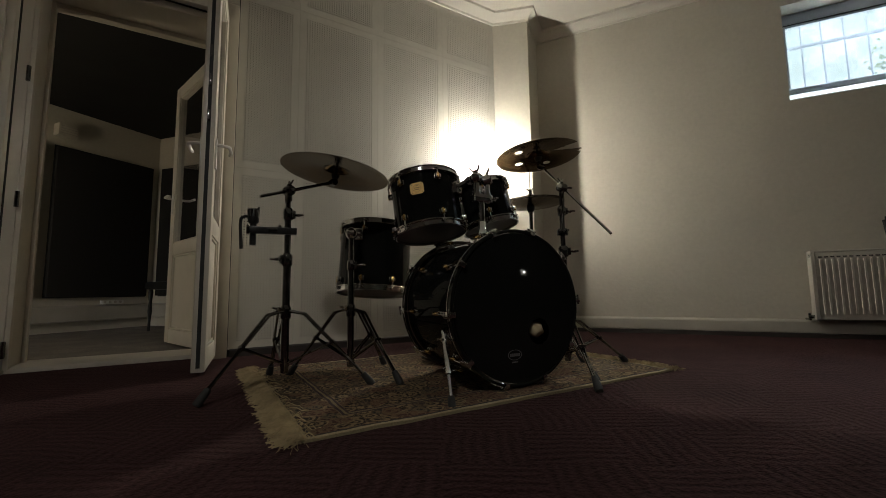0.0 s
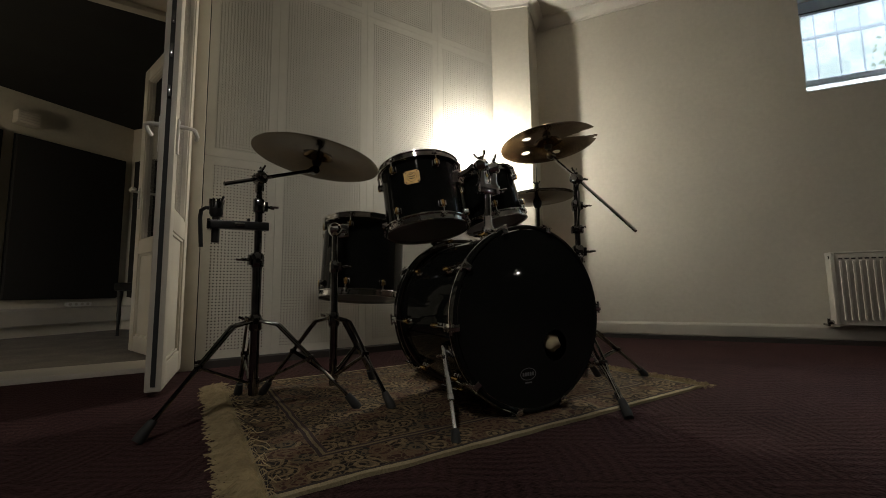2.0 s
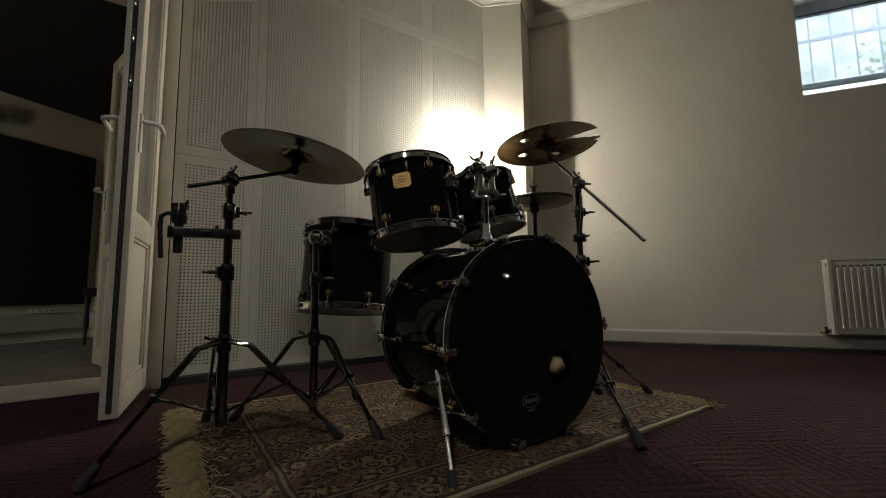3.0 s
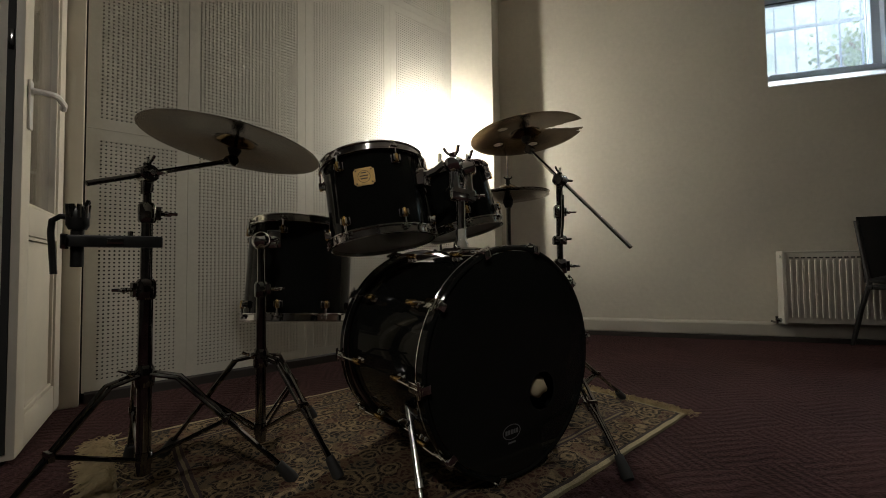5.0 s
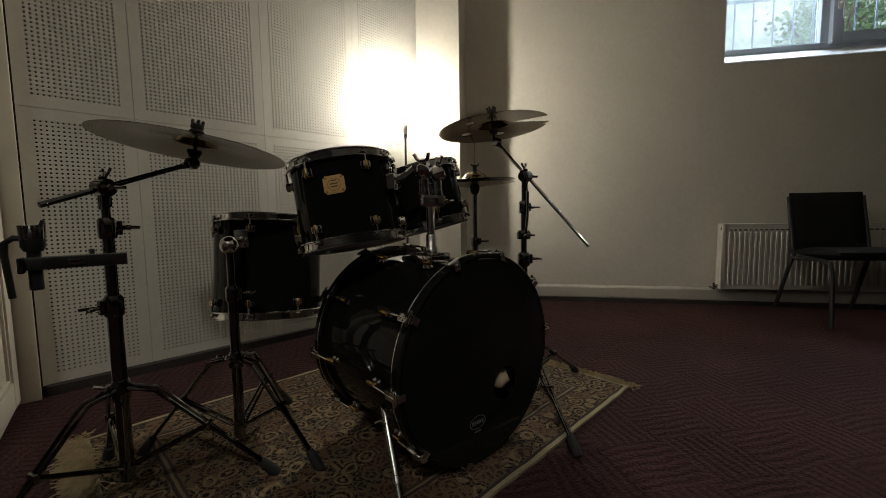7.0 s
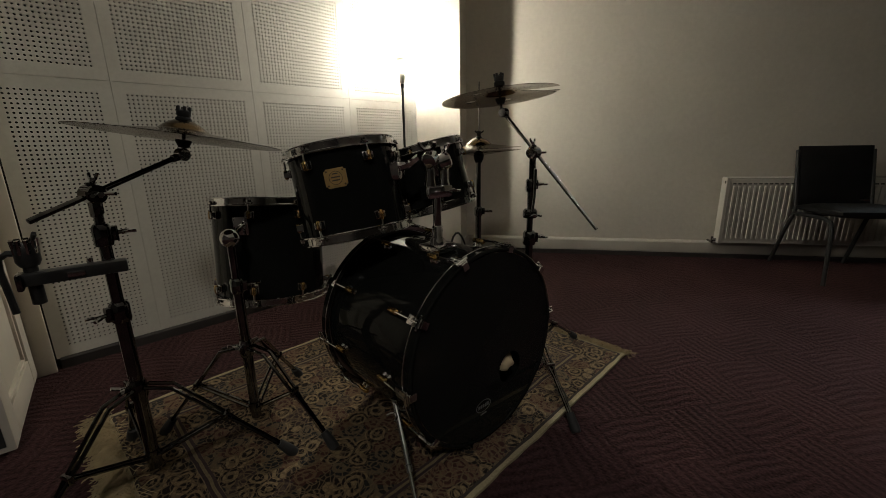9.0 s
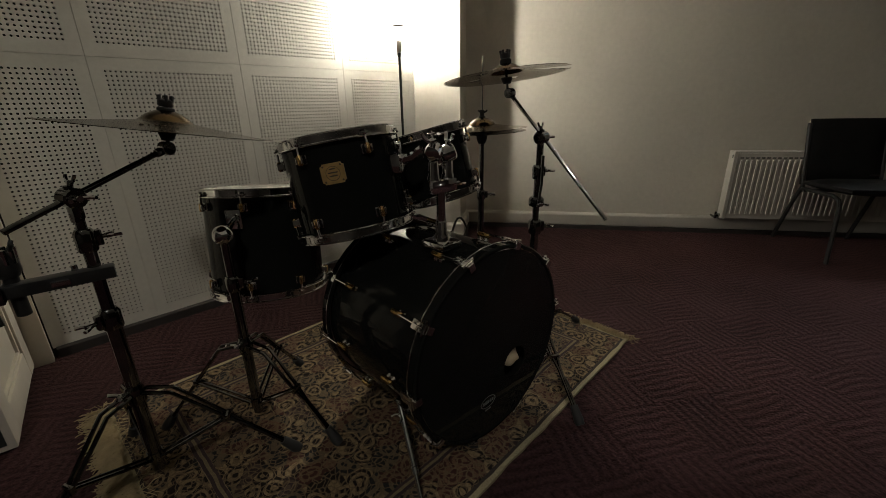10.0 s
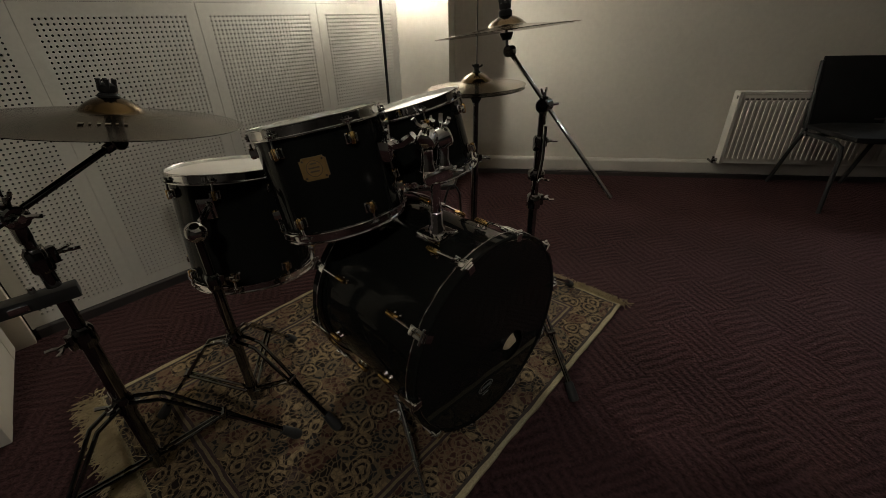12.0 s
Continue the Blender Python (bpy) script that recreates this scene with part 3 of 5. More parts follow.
block(bm, (-0.325, WY + 0.175, 2.093), (0.82, 0.31, 0.044), bevel=0.003)
part("head", bm, M_DOOR, door_1)
bm = B()
block(bm, (-0.325, WY + 0.30, 2.055), (0.82, 0.06, 0.03), bevel=0.003)
part("stop", bm, M_DOOR, door_1)
bm = B()
block(bm, (-0.325, WY + 0.20, 0.013), (0.82, 0.30, 0.025), bevel=0.004)
part("threshold", bm, M_DOOR, door_1, "worn cream threshold strip")
for z in (0.12, 0.85, 1.5):
    bm = B()
    rod(bm, (DX0 + 0.05, WY + 0.0, z - 0.04), (DX0 + 0.05, WY + 0.0, z + 0.04), 0.009)
    part("hinge", bm, M_STEEL, door_1, "dark steel hinge")


def door_leaf(name, hinge, free, h, label, lever_sides=(1, -1)):
    """A half-glazed leaf: stiles, rails, a glass pane, a solid lower panel, levers and a lock strip."""
    a, f = Vector((*hinge, 0)), Vector((*free, 0))
    d = (f - a).normalized()
    w, t = (f - a).length, 0.056
    n = Vector((d.y, -d.x, 0))
    leaf = thing(name, a, label, "door")
    z0 = 0.02

    def bar(nm, u0, u1, v0, v1, th, m, off=0.0, bev=0.005, lab="", up=None):
        b = B()
        block(b, a + d * ((u0 + u1) / 2) + n * off + Vector((0, 0, (v0 + v1) / 2)), (u1 - u0, th, v1 - v0), x=d, bevel=bev)
        return part(nm, b, m, up or leaf, lab)
    bar("stile", 0, 0.085, z0, h, t, M_DOOR)
    bar("stile", w - 0.085, w, z0, h, t, M_DOOR)
    bar("rail", 0.0855, w - 0.0855, z0, z0 + 0.10, t - 0.002, M_DOOR)
    bar("rail", 0.0855, w - 0.0855, 0.66, 0.75, t - 0.002, M_DOOR)
    bar("rail", 0.0855, w - 0.0855, h - 0.09, h, t - 0.002, M_DOOR)
    bar("panel", 0.0855, w - 0.0855, z0 + 0.101, 0.659, 0.022, M_DOOR)
    for u0, u1, v0, v1 in ((0.0856, 0.0976, 0.1215, 0.6585), (w - 0.0976, w - 0.0856, 0.1215, 0.6585), (0.098, w - 0.098, 0.1215, 0.133), (0.098, w - 0.098, 0.647, 0.6585),
                           (0.0856, 0.0976, 0.7515, h - 0.0915), (w - 0.0976, w - 0.0856, 0.7515, h - 0.0915), (0.098, w - 0.098, 0.7515, 0.763), (0.098, w - 0.098, h - 0.103, h - 0.0915)):
        bar("bead", u0, u1, v0, v1, 0.042, M_DOOR, bev=0.004)
    p = bar("pane", 0.0865, w - 0.0865, 0.752, h - 0.092, 0.008, M_GLASS, bev=0.0, lab="clear glass pane")
    p.visible_shadow = False
    bar("edge_seal", w + 0.0005, w + 0.004, z0 + 0.02, h - 0.02, 0.016, M_RUBBER, bev=0.0, lab="black rubber edge seal")
    for k, z in enumerate((1.22, 1.40, 1.55)):
        bar("lock_keep", w + 0.0045, w + 0.007, z - 0.03, z + 0.03, 0.012, M_STEEL, bev=0.001)
    for s in lever_sides:
        b = B()
        c = a + d * (w - 0.045) + Vector((0, 0, 1.05))
        block(b, c + n * s * (t / 2 + 0.004), (0.03, 0.008, 0.15), x=d, bevel=0.003)
        rose = part("handle_plate", b, M_LEVER, leaf, "off-white handle plate")
        b = B()
        o = c + n * s * (t / 2 + 0.006) + Vector((0, 0, 0.045))
        pipe(b, curve_pts(o, o + n * s * 0.055, o + n * s * 0.055 - d * 0.03, 4) + [o + n * s * 0.057 - d * 0.10, o + n * s * 0.05 - d * 0.125 + Vector((0, 0, -0.008))], 0.009)
        part("lever", b, M_LEVER, rose, "off-white lever")
    return leaf


door_leaf("door_leaf", (0.125, WY - 0.045), (0.068, 2.245), 2.085, "cream half-glazed door leaf standing open into the room")
door_leaf("door_leaf", (0.075, WY + 0.36), (-0.13, 3.80), 1.985, "cream half-glazed outer door leaf opened into the dark room")
door_leaf("door_leaf", (-0.815, WY - 0.05), (-1.22, WY - 0.12), 2.085, "narrow cream door leaf folded back against the wall", (1,))

# ---- the dark room beyond ----
floor_far = structure("floor_far", prism(B(), [(-4.2, 3.02), (1.3, 3.02), (1.3, 4.7), (-0.45, 6.5), (-4.2, 4.1)], -0.09, -0.003), M_FARFLOOR, "grey-brown carpet of the dark room beyond", "floor")
ceiling_far = structure("ceiling_far", prism(B(), [(-4.2, WY + 0.345), (1.3, WY + 0.345), (1.3, 4.7), (-0.45, 6.5), (-4.2, 4.1)], 2.34, 2.42), M_BLKCEIL, "black ceiling of the dark room", "ceiling")


def wall_strip(name, a, b, label, z1=2.339, th=0.12):
    a, b = Vector(a), Vector(b)
    d = (b - a).normalized()
    n = Vector((-d.y, d.x)) * th
    return structure(name, prism(B(), [tuple(a), tuple(b), tuple(b + n), tuple(a + n)], -0.002, z1), M_WALL, label, "wall")


FC, FL, FR = Vector((-0.45, 6.2)), Vector((-3.6, 3.98)), Vector((1.15, 4.4))
wall_strip("wall_far_left", FL, FC, "pale plaster wall of the dark room")
wall_strip("wall_far_right", FC, FR, "pale plaster wall of the dark room")
wall_strip("wall_far_end", FR, (1.15, 3.2), "pale plaster wall of the dark room")
wall_strip("wall_far_west", (-3.6, 3.2), FL, "pale plaster wall of the dark room")


def far_panel(a, d, u0, u1, z0, z1):
    d = d.normalized()
    n = Vector((d.y, -d.x))
    c = a + d * ((u0 + u1) / 2) + n * 0.03
    t = thing("acoustic_panel", (c.x, c.y, z0), "large black cloth acoustic panel on the wall", "acoustic panel", "panels in the dark room")
    b = B()
    block(b, (c.x, c.y, (z0 + z1) / 2), (u1 - u0, 0.05, z1 - z0), x=(d.x, d.y, 0), bevel=0.008)
    part("cloth", b, M_BLKPANEL, t)
    b = B()
    block(b, (c.x - n.x * 0.027, c.y - n.y * 0.027, (z0 + z1) / 2), (u1 - u0 + 0.02, 0.016, z1 - z0 + 0.02), x=(d.x, d.y, 0), bevel=0.003)
    part("backing_frame", b, M_CABLE, t)


dl, dr = (FC - FL), (FR - FC)
far_panel(FL, dl, dl.length - 1.02, dl.length - 0.09, 0.36, 1.92)
far_panel(FL, dl, dl.length - 2.3, dl.length - 1.12, 0.36, 1.92)
far_panel(FC, dr, 0.12, 1.2, 0.36, 1.92)
baseboard_far = structure("baseboard_far", sweep(B(), [tuple(FL), tuple(FC), tuple(FR)], [(0, 0.10), (0.04, 0.10), (0.045, 0.11), (0.045, 0.25), (0.02, 0.27), (0, 0.27)]), M_BASE, "pale boxed skirting of the dark room", "baseboard")
u = dl.normalized()
c = FC - u * 0.97 + Vector((u.y, -u.x)) * 0.06
vent = thing("wall_unit", (c.x, c.y, 2.0), "small off-white ventilation box on the wall", "ventilation box")
b = B()
block(b, (c.x, c.y, 2.08), (0.17, 0.11, 0.13), x=(u.x, u.y, 0), bevel=0.012)
part("housing", b, M_WALL, vent)
for k in range(4):
    b = B()
    q = c + Vector((u.y, -u.x)) * 0.058
    block(b, (q.x, q.y, 2.04 + k * 0.025), (0.14, 0.008, 0.006), x=(u.x, u.y, 0))
    part("slat", b, M_BASE, vent)
q = FC + Vector((0.26, -0.93))
stool = thing("piano_bench", (q.x, q.y, 0), "black bench with turned legs in the dark room", "bench")
b = B()
block(b, (q.x, q.y, 0.465), (0.42, 0.30, 0.08), x=(dr.x, dr.y, 0), bevel=0.02)
part("seat", b, M_VINYL, stool)
dd, nn = Vector((*dr.normalized(), 0)), Vector((dr.y, -dr.x, 0)).normalized()
for i in (-1, 1):
    for j in (-1, 1):
        o = Vector((q.x, q.y, 0)) + dd * i * 0.17 + nn * j * 0.11
        b = B()
        lathe(b, o - Vector((0, 0, 0.003)), (0, 0, 1), [(0, 0), (0.014, 0), (0.012, 0.1), (0.02, 0.2), (0.015, 0.3), (0.024, 0.4), (0.02, 0.43), (0, 0.43)], 10)
        part("leg", b, M_CABLE, stool)

# power strip on the skirting under the panel
ps = FC - u * 0.45 + Vector((u.y, -u.x)) * 0.062
strip = thing("power_strip", (ps.x, ps.y, 0.27), "pale power strip fixed above the skirting of the dark room", "power strip")
b = B()
block(b, (ps.x, ps.y, 0.297), (0.22, 0.03, 0.04), x=(u.x, u.y, 0), bevel=0.006)
strip_case = part("case", b, M_LEVER, strip)
for k in range(4):
    b = B()
    q2 = ps + u * (-0.075 + 0.05 * k) + Vector((u.y, -u.x)) * 0.015
    rod(b, (q2.x, q2.y, 0.297), (q2.x + u.y * 0.003, q2.y - u.x * 0.003, 0.297), 0.014, segs=14)
    part("socket", b, M_BASE, strip_case)

desk_lamp = thing("desk_lamp", (-2.35, 3.62, 0), "small lit globe lamp on a black stand in the dark room", "lamp")
b = B()
lathe(b, (-2.35, 3.62, -0.003), (0, 0, 1), [(0, 0), (0.12, 0), (0.12, 0.01), (0.02, 0.03), (0.012, 0.05), (0.012, 1.2), (0, 1.2)], 20)
part("stand", b, M_CABLE, desk_lamp)
b = B()
bmesh.ops.create_uvsphere(b, u_segments=20, v_segments=12, radius=0.07, matrix=Matrix.Translation((-2.35, 3.62, 1.26)))
globe = part("globe", b, M_BULB, desk_lamp)
globe.visible_shadow = False
far_light = new("globe_light", bpy.data.lights.new("globe_light", "POINT"))
far_light.data.energy, far_light.data.color, far_light.data.shadow_soft_size = 0.45, (1.0, 0.9, 0.74), 0.07
far_light.location = (-2.35, 3.62, 1.26)

# ---- window ----
window_1 = thing("window_1", gw(1.75, -0.2, 1.9), "grey-white plastic basement window with a fixed and an opening sash", "window", kind="structure")
FO, FT = -0.185, 0.07
HB = 1.885


def wbar(nm, s0, s1, z0, z1, th, m, off=FO, bev=0.006, parent=None, label=""):
    b = B()
    block(b, gw((s0 + s1) / 2, off, (z0 + z1) / 2), (s1 - s0, th, z1 - z0), x=GD, bevel=bev)
    return part(nm, b, m, parent or window_1, label)


wf = wbar("window_frame", WS0 + 0.003, WS1 - 0.003, HB - 0.03, HB + 0.035, FT, M_PVC)
wbar("frame_head", WS0 + 0.003, WS1 - 0.003, 2.455, WZ1 - 0.002, FT, M_PVC)
wbar("frame_side", WS0 + 0.003, WS0 + 0.06, HB + 0.036, 2.454, FT, M_PVC)
wbar("frame_side", WS1 - 0.06, WS1 - 0.003, HB + 0.036, 2.454, FT, M_PVC)
wbar("mullion", 2.385, 2.455, HB + 0.036, 2.454, FT, M_PVC)
wbar("gasket", WS0 + 0.004, 2.384, 2.4462, 2.4545, 0.03, M_RUBBER, off=FO + 0.022, bev=0.0, label="black rubber gasket")
p1 = wbar("pane", WS0 + 0.061, 2.384, HB + 0.037, 2.453, 0.02, M_HAZY, off=FO - 0.01, bev=0.0, label="hazy dusty glass pane")
sash = wbar("sash_stile", 2.435, 2.505, HB + 0.02, 2.44, 0.06, M_PVC, off=FO + 0.045)
wbar("sash_stile", WS1 - 0.085, WS1 - 0.02, HB + 0.02, 2.44, 0.06, M_PVC, off=FO + 0.045)
wbar("sash_rail", 2.506, WS1 - 0.086, HB + 0.02, HB + 0.09, 0.058, M_PVC, off=FO + 0.045)
wbar("sash_rail", 2.506, WS1 - 0.086, 2.37, 2.44, 0.058, M_PVC, off=FO + 0.045)
p2 = wbar("pane", 2.507, WS1 - 0.087, HB + 0.091, 2.369, 0.02, M_GLASS, off=FO + 0.04, bev=0.0, label="clear glass pane")
p1.visible_shadow = p2.visible_shadow = False
hp = wbar("handle_plate", 2.458, 2.482, 2.13, 2.20, 0.008, M_LEVER, off=FO + 0.08, bev=0.002)
b = B()
o = gw(2.47, FO + 0.085, 2.17)
pipe(b, [o, o + GN * 0.035, o + GN * 0.04 + Vector((0, 0, -0.02)), o + GN * 0.042 + Vector((0, 0, -0.12))], 0.008)
part("window_handle", b, M_LEVER, hp, "off-white window handle")
# sloping plastered sill, down from the frame to the wall's face
bm = B()
vs = [[bm.verts.new(gw(s, o, z)) for o, z in ((0.002, WZ0 + 0.001), (0.006, WZ0 + 0.002), (0.004, WZ0 + 0.008), (FO + 0.036, HB - 0.01), (FO + 0.036, WZ0 + 0.001))] for s in (WS0 + 0.002, WS1 - 0.002)]
for k in range(5):
    bm.faces.new((vs[0][k], vs[0][(k + 1) % 5], vs[1][(k + 1) % 5], vs[1][k]))
bm.faces.new(vs[0])
bm.faces.new(vs[1][::-1])
part("window_sill", bm, M_SILL, window_1, "white sloping window sill", smooth=False)
grille = thing("window_grille", gw(1.75, -0.42, 1.8), "iron window grille outside the glass", "grille")
for k in range(10):
    s = 1.792 + 0.139 * k
    b = B()
    rod(b, gw(s, -0.42, 1.70), gw(s + 0.004 * math.sin(k * 2.1), -0.42, 2.75), 0.0062, segs=8)
    part("upright", b, M_IRON, grille)
for z in (1.78, 2.375):
    b = B()
    block(b, gw(2.42, -0.42, z), (1.5, 0.012, 0.028), x=GD, bevel=0.002)
    part("crossbar", b, M_IRON, grille)

def sky_material():
    """Pale overcast light with hazy far foliage."""
    m, t, bs = nodes_of("overcast_sky", 1.0)
    g = t.nodes.new("ShaderNodeNewGeometry")
    n1 = t.nodes.new("ShaderNodeTexNoise")
    n1.inputs["Scale"].default_value, n1.inputs["Detail"].default_value, n1.inputs["Roughness"].default_value = 1.6, 8, 0.75
    t.links.new(g.outputs["Position"], n1.inputs["Vector"])
    f = t.nodes.new("ShaderNodeMapRange")
    f.inputs[1].default_value, f.inputs[2].default_value = 0.46, 0.58
    t.links.new(n1.outputs[0], f.inputs[0])
    col = mix_colour(t, f.outputs[0], (0.50, 0.66, 0.62), (0.76, 0.92, 1.0))
    bs.inputs["Base Color"].default_value = (0, 0, 0, 1)
    t.links.new(col, bs.inputs["Emission Color"])
    bs.inputs["Emission Strength"].default_value = 0.52
    return m


# bright overcast sky low behind the yard
b = B()
vs = [b.verts.new(gw(s, -9.0, z)) for s, z in ((-8, 1.0), (22, 1.0), (22, 24.0), (-8, 24.0))]
b.faces.new(vs)
backdrop = structure("backdrop", b, sky_material(), "bright overcast sky behind the yard", "sky")

# outside: a yard, shrubs and a tree against the sky
ground = structure("ground", prism(B(), [g2(-30, -0.36), g2(34, -0.36), g2(34, -60), g2(-30, -60)], 1.2, 1.45), M_SOIL, "pale yard ground outside the window", "ground")


def shrub(at, h, w, count, seed, label):
    """Limbs with many small leaves spread unevenly round their ends."""
    rnd = random.Random(seed)
    t = thing("shrub", at, label, "shrub", "shrubs outside")
    at = Vector(at)
    b = B()
    tips = []
    for k in range(9):
        a = rnd.uniform(0, 6.28)
        tip = at + Vector((math.cos(a) * w * rnd.uniform(0.2, 0.6), math.sin(a) * w * rnd.uniform(0.2, 0.6), h * rnd.uniform(0.5, 1)))
        pipe(b, curve_pts(at, at + Vector((0, 0, h * 0.4)), tip, 4), 0.02, 6)
        tips += [at.lerp(tip, q) for q in (0.55, 0.75, 0.9, 1.0)]
    part("trunk", b, M_BARK, t)
    V, F = [], []
    for k in range(count):
        c = rnd.choice(tips) + Vector((rnd.gauss(0, w * 0.17), rnd.gauss(0, w * 0.17), rnd.gauss(0, h * 0.1)))
        m = Euler((rnd.uniform(0, 3), rnd.uniform(0, 3), rnd.uniform(0, 6))).to_matrix()
        L = rnd.uniform(0.05, 0.1)
        i = len(V)
        V += [c + m @ Vector(v) for v in ((0, 0, 0), (L * 0.35, L * 0.5, 0.008), (0, L, 0), (-L * 0.35, L * 0.5, 0.008))]
        F.append((i, i + 1, i + 2, i + 3))
    me = bpy.data.meshes.new("crown")
    me.from_pydata([v - at for v in V], [], F)
    me.materials.append(M_LEAF)
    c = new("crown", me)
    c.parent = t
    tagged(c, kind="stuff")


for k, (s, o, h, w, cnt) in enumerate(((3.9, -2.4, 1.7, 0.8, 1300), (4.9, -3.4, 2.6, 1.2, 2200), (5.9, -4.5, 3.0, 1.4, 2200), (3.4, -5.6, 1.6, 1.0, 500), (7.6, -5.6, 3.6, 1.7, 2500))):
    shrub(gw(s, o, 1.44), h, w, cnt, 20 + k, "leafy green shrub in the yard outside")

# ---- radiator ----
radiator = thing("radiator", gw(1.72, 0.05, 0.11), "white ribbed steel panel radiator under the window", "radiator")
R0, R1, RZ0, RZ1 = 1.688, 3.085, 0.132, 0.615


def rbar(nm, s0, s1, z0, z1, o0, o1, m=M_RAD, bev=0.004, label="", parent=None):
    b = B()
    block(b, gw((s0 + s1) / 2, (o0 + o1) / 2, (z0 + z1) / 2), (s1 - s0, abs(o1 - o0), z1 - z0), x=GD, bevel=bev)
    return part(nm, b, m, parent or radiator, label)


rbar("side_cover", R0, R0 + 0.022, RZ0, RZ1, 0.035, 0.115)
rbar("side_cover", R1 - 0.022, R1, RZ0, RZ1, 0.035, 0.115)
body = rbar("front_panel", R0 + 0.0225, R1 - 0.0225, RZ0 + 0.005, RZ1 - 0.012, 0.095, 0.108)
rbar("back_panel", R0 + 0.0225, R1 - 0.0225, RZ0 + 0.005, RZ1 - 0.012, 0.04, 0.05)
rbar("top_grille", R0 + 0.0225, R1 - 0.0225, RZ1 - 0.011, RZ1, 0.038, 0.113)
n = int((R1 - R0 - 0.09) / 0.0333)
for k in range(n + 1):
    s = R0 + 0.045 + k * 0.0333
    b = B()
    block(b, gw(s + 0.008, 0.109, (RZ0 + RZ1) / 2 - 0.01), (0.013, 0.012, RZ1 - RZ0 - 0.10), x=GD, bevel=0.005)
    part("rib", b, M_RAD, body)
    # solid dark block whose colour stands in for shade inside a slot
    b = B()
    block(b, gw(s + 0.008, 0.1075, RZ1 - 0.045), (0.022, 0.004, 0.009), x=GD)
    part("slot", b, M_DARKSTRIP, body)
b = B()
rod(b, gw(R0 - 0.03, 0.075, RZ0 + 0.02), gw(R0 + 0.01, 0.075, RZ0 + 0.02), 0.013)
rod(b, gw(R0 - 0.025, 0.075, RZ0 + 0.045), gw(R0 - 0.025, 0.075, RZ0 - 0.004), 0.008)
rod(b, gw(R0 - 0.025, 0.075, RZ0 + 0.002), gw(R0 - 0.025, 0.004, RZ0 + 0.002), 0.008)
part("valve", b, M_STEEL, radiator, "dark brass radiator valve")
b = B()
rod(b, gw(R0 - 0.002, 0.09, RZ1 - 0.035), gw(R0 + 0.024, 0.1, RZ1 - 0.035), 0.012)
part("bleed_plug", b, M_STEEL, radiator)

# ---- chair ----
CS, CW, CB = 2.305, 0.47, 0.165
chair = thing("stacking_chair", gw(CS, 0.4, 0), "black vinyl stacking chair against the radiator", "chair")


def pad(pts, th, nrm, nm, m):
    """A cushion over four corners, thicker in the middle."""
    b = B()
    a = [Vector(p) for p in pts]
    nrm = Vector(nrm).normalized()
    N = 8
    top, bot = [], []
    for sgn, rows in ((1, top), (-1, bot)):
        for i in range(N + 1):
            row = []
            for j in range(N + 1):
                u, v = i / N, j / N
                c = (a[0] * (1 - u) + a[1] * u) * (1 - v) + (a[3] * (1 - u) + a[2] * u) * v
                e = (1 - (2 * u - 1) ** 6) * (1 - (2 * v - 1) ** 6)
                row.append(b.verts.new(c + nrm * sgn * (th * 0.5 * (0.25 + 0.75 * e))))
            rows.append(row)
    for rows in (top, bot):
        for i in range(N):
            for j in range(N):
                b.faces.new((rows[i][j], rows[i + 1][j], rows[i + 1][j + 1], rows[i][j + 1]))
    for i in range(N):
        for (p, q) in (((i, 0), (i + 1, 0)), ((i, N), (i + 1, N)), ((0, i), (0, i + 1)), ((N, i), (N, i + 1))):
            b.faces.new((top[p[0]][p[1]], top[q[0]][q[1]], bot[q[0]][q[1]], bot[p[0]][p[1]]))
    return part(nm, b, m, chair)


pad([gw(CS - CW / 2, CB + 0.05, 0.41), gw(CS + CW / 2, CB + 0.05, 0.41), gw(CS + CW / 2 - 0.02, CB - 0.035, 0.825), gw(CS - CW / 2 + 0.02, CB - 0.035, 0.825)], 0.05, GN + Vector((0, 0, 0.2)), "backrest", M_VINYL)
pad([gw(CS - CW / 2 + 0.01, CB + 0.06, 0.425), gw(CS + CW / 2 - 0.01, CB + 0.06, 0.425), gw(CS + CW / 2, CB + 0.50, 0.45), gw(CS - CW / 2, CB + 0.50, 0.45)], 0.075, (0, 0, 1), "seat", M_VINYL)
for sd in (-1, 1):
    s = CS + sd * (CW / 2 - 0.015)
    b = B()
    pipe(b, [gw(s + sd * 0.015, CB - 0.09, 0.0), gw(s + sd * 0.008, CB + 0.0, 0.25), gw(s, CB + 0.06, 0.40)] + [gw(s, CB + 0.045, 0.47), gw(s, CB - 0.03, 0.80)], 0.0125)
    part("back_leg", b, M_CHAIRLEG, chair, "dark enamelled tube leg")
    b = B()
    pipe(b, [gw(s, CB + 0.05, 0.385), gw(s, CB + 0.34, 0.395), gw(s, CB + 0.40, 0.38), gw(s + sd * 0.005, CB + 0.43, 0.33), gw(s + sd * 0.015, CB + 0.47, 0.0)], 0.0125)
    part("front_leg", b, M_CHAIRLEG, chair, "dark enamelled tube leg")
b = B()
pipe(b, [gw(CS - CW / 2, CB + 0.1, 0.38), gw(CS + CW / 2, CB + 0.1, 0.38)], 0.01)
part("crossbar", b, M_CHAIRLEG, chair)
b = B()
block(b, gw(CS + 0.16, CB + 0.07, 0.475), (0.06, 0.01, 0.016), x=GD, bevel=0.003)
part("tag", b, M_CHROME, chair, "small bright metal tag")

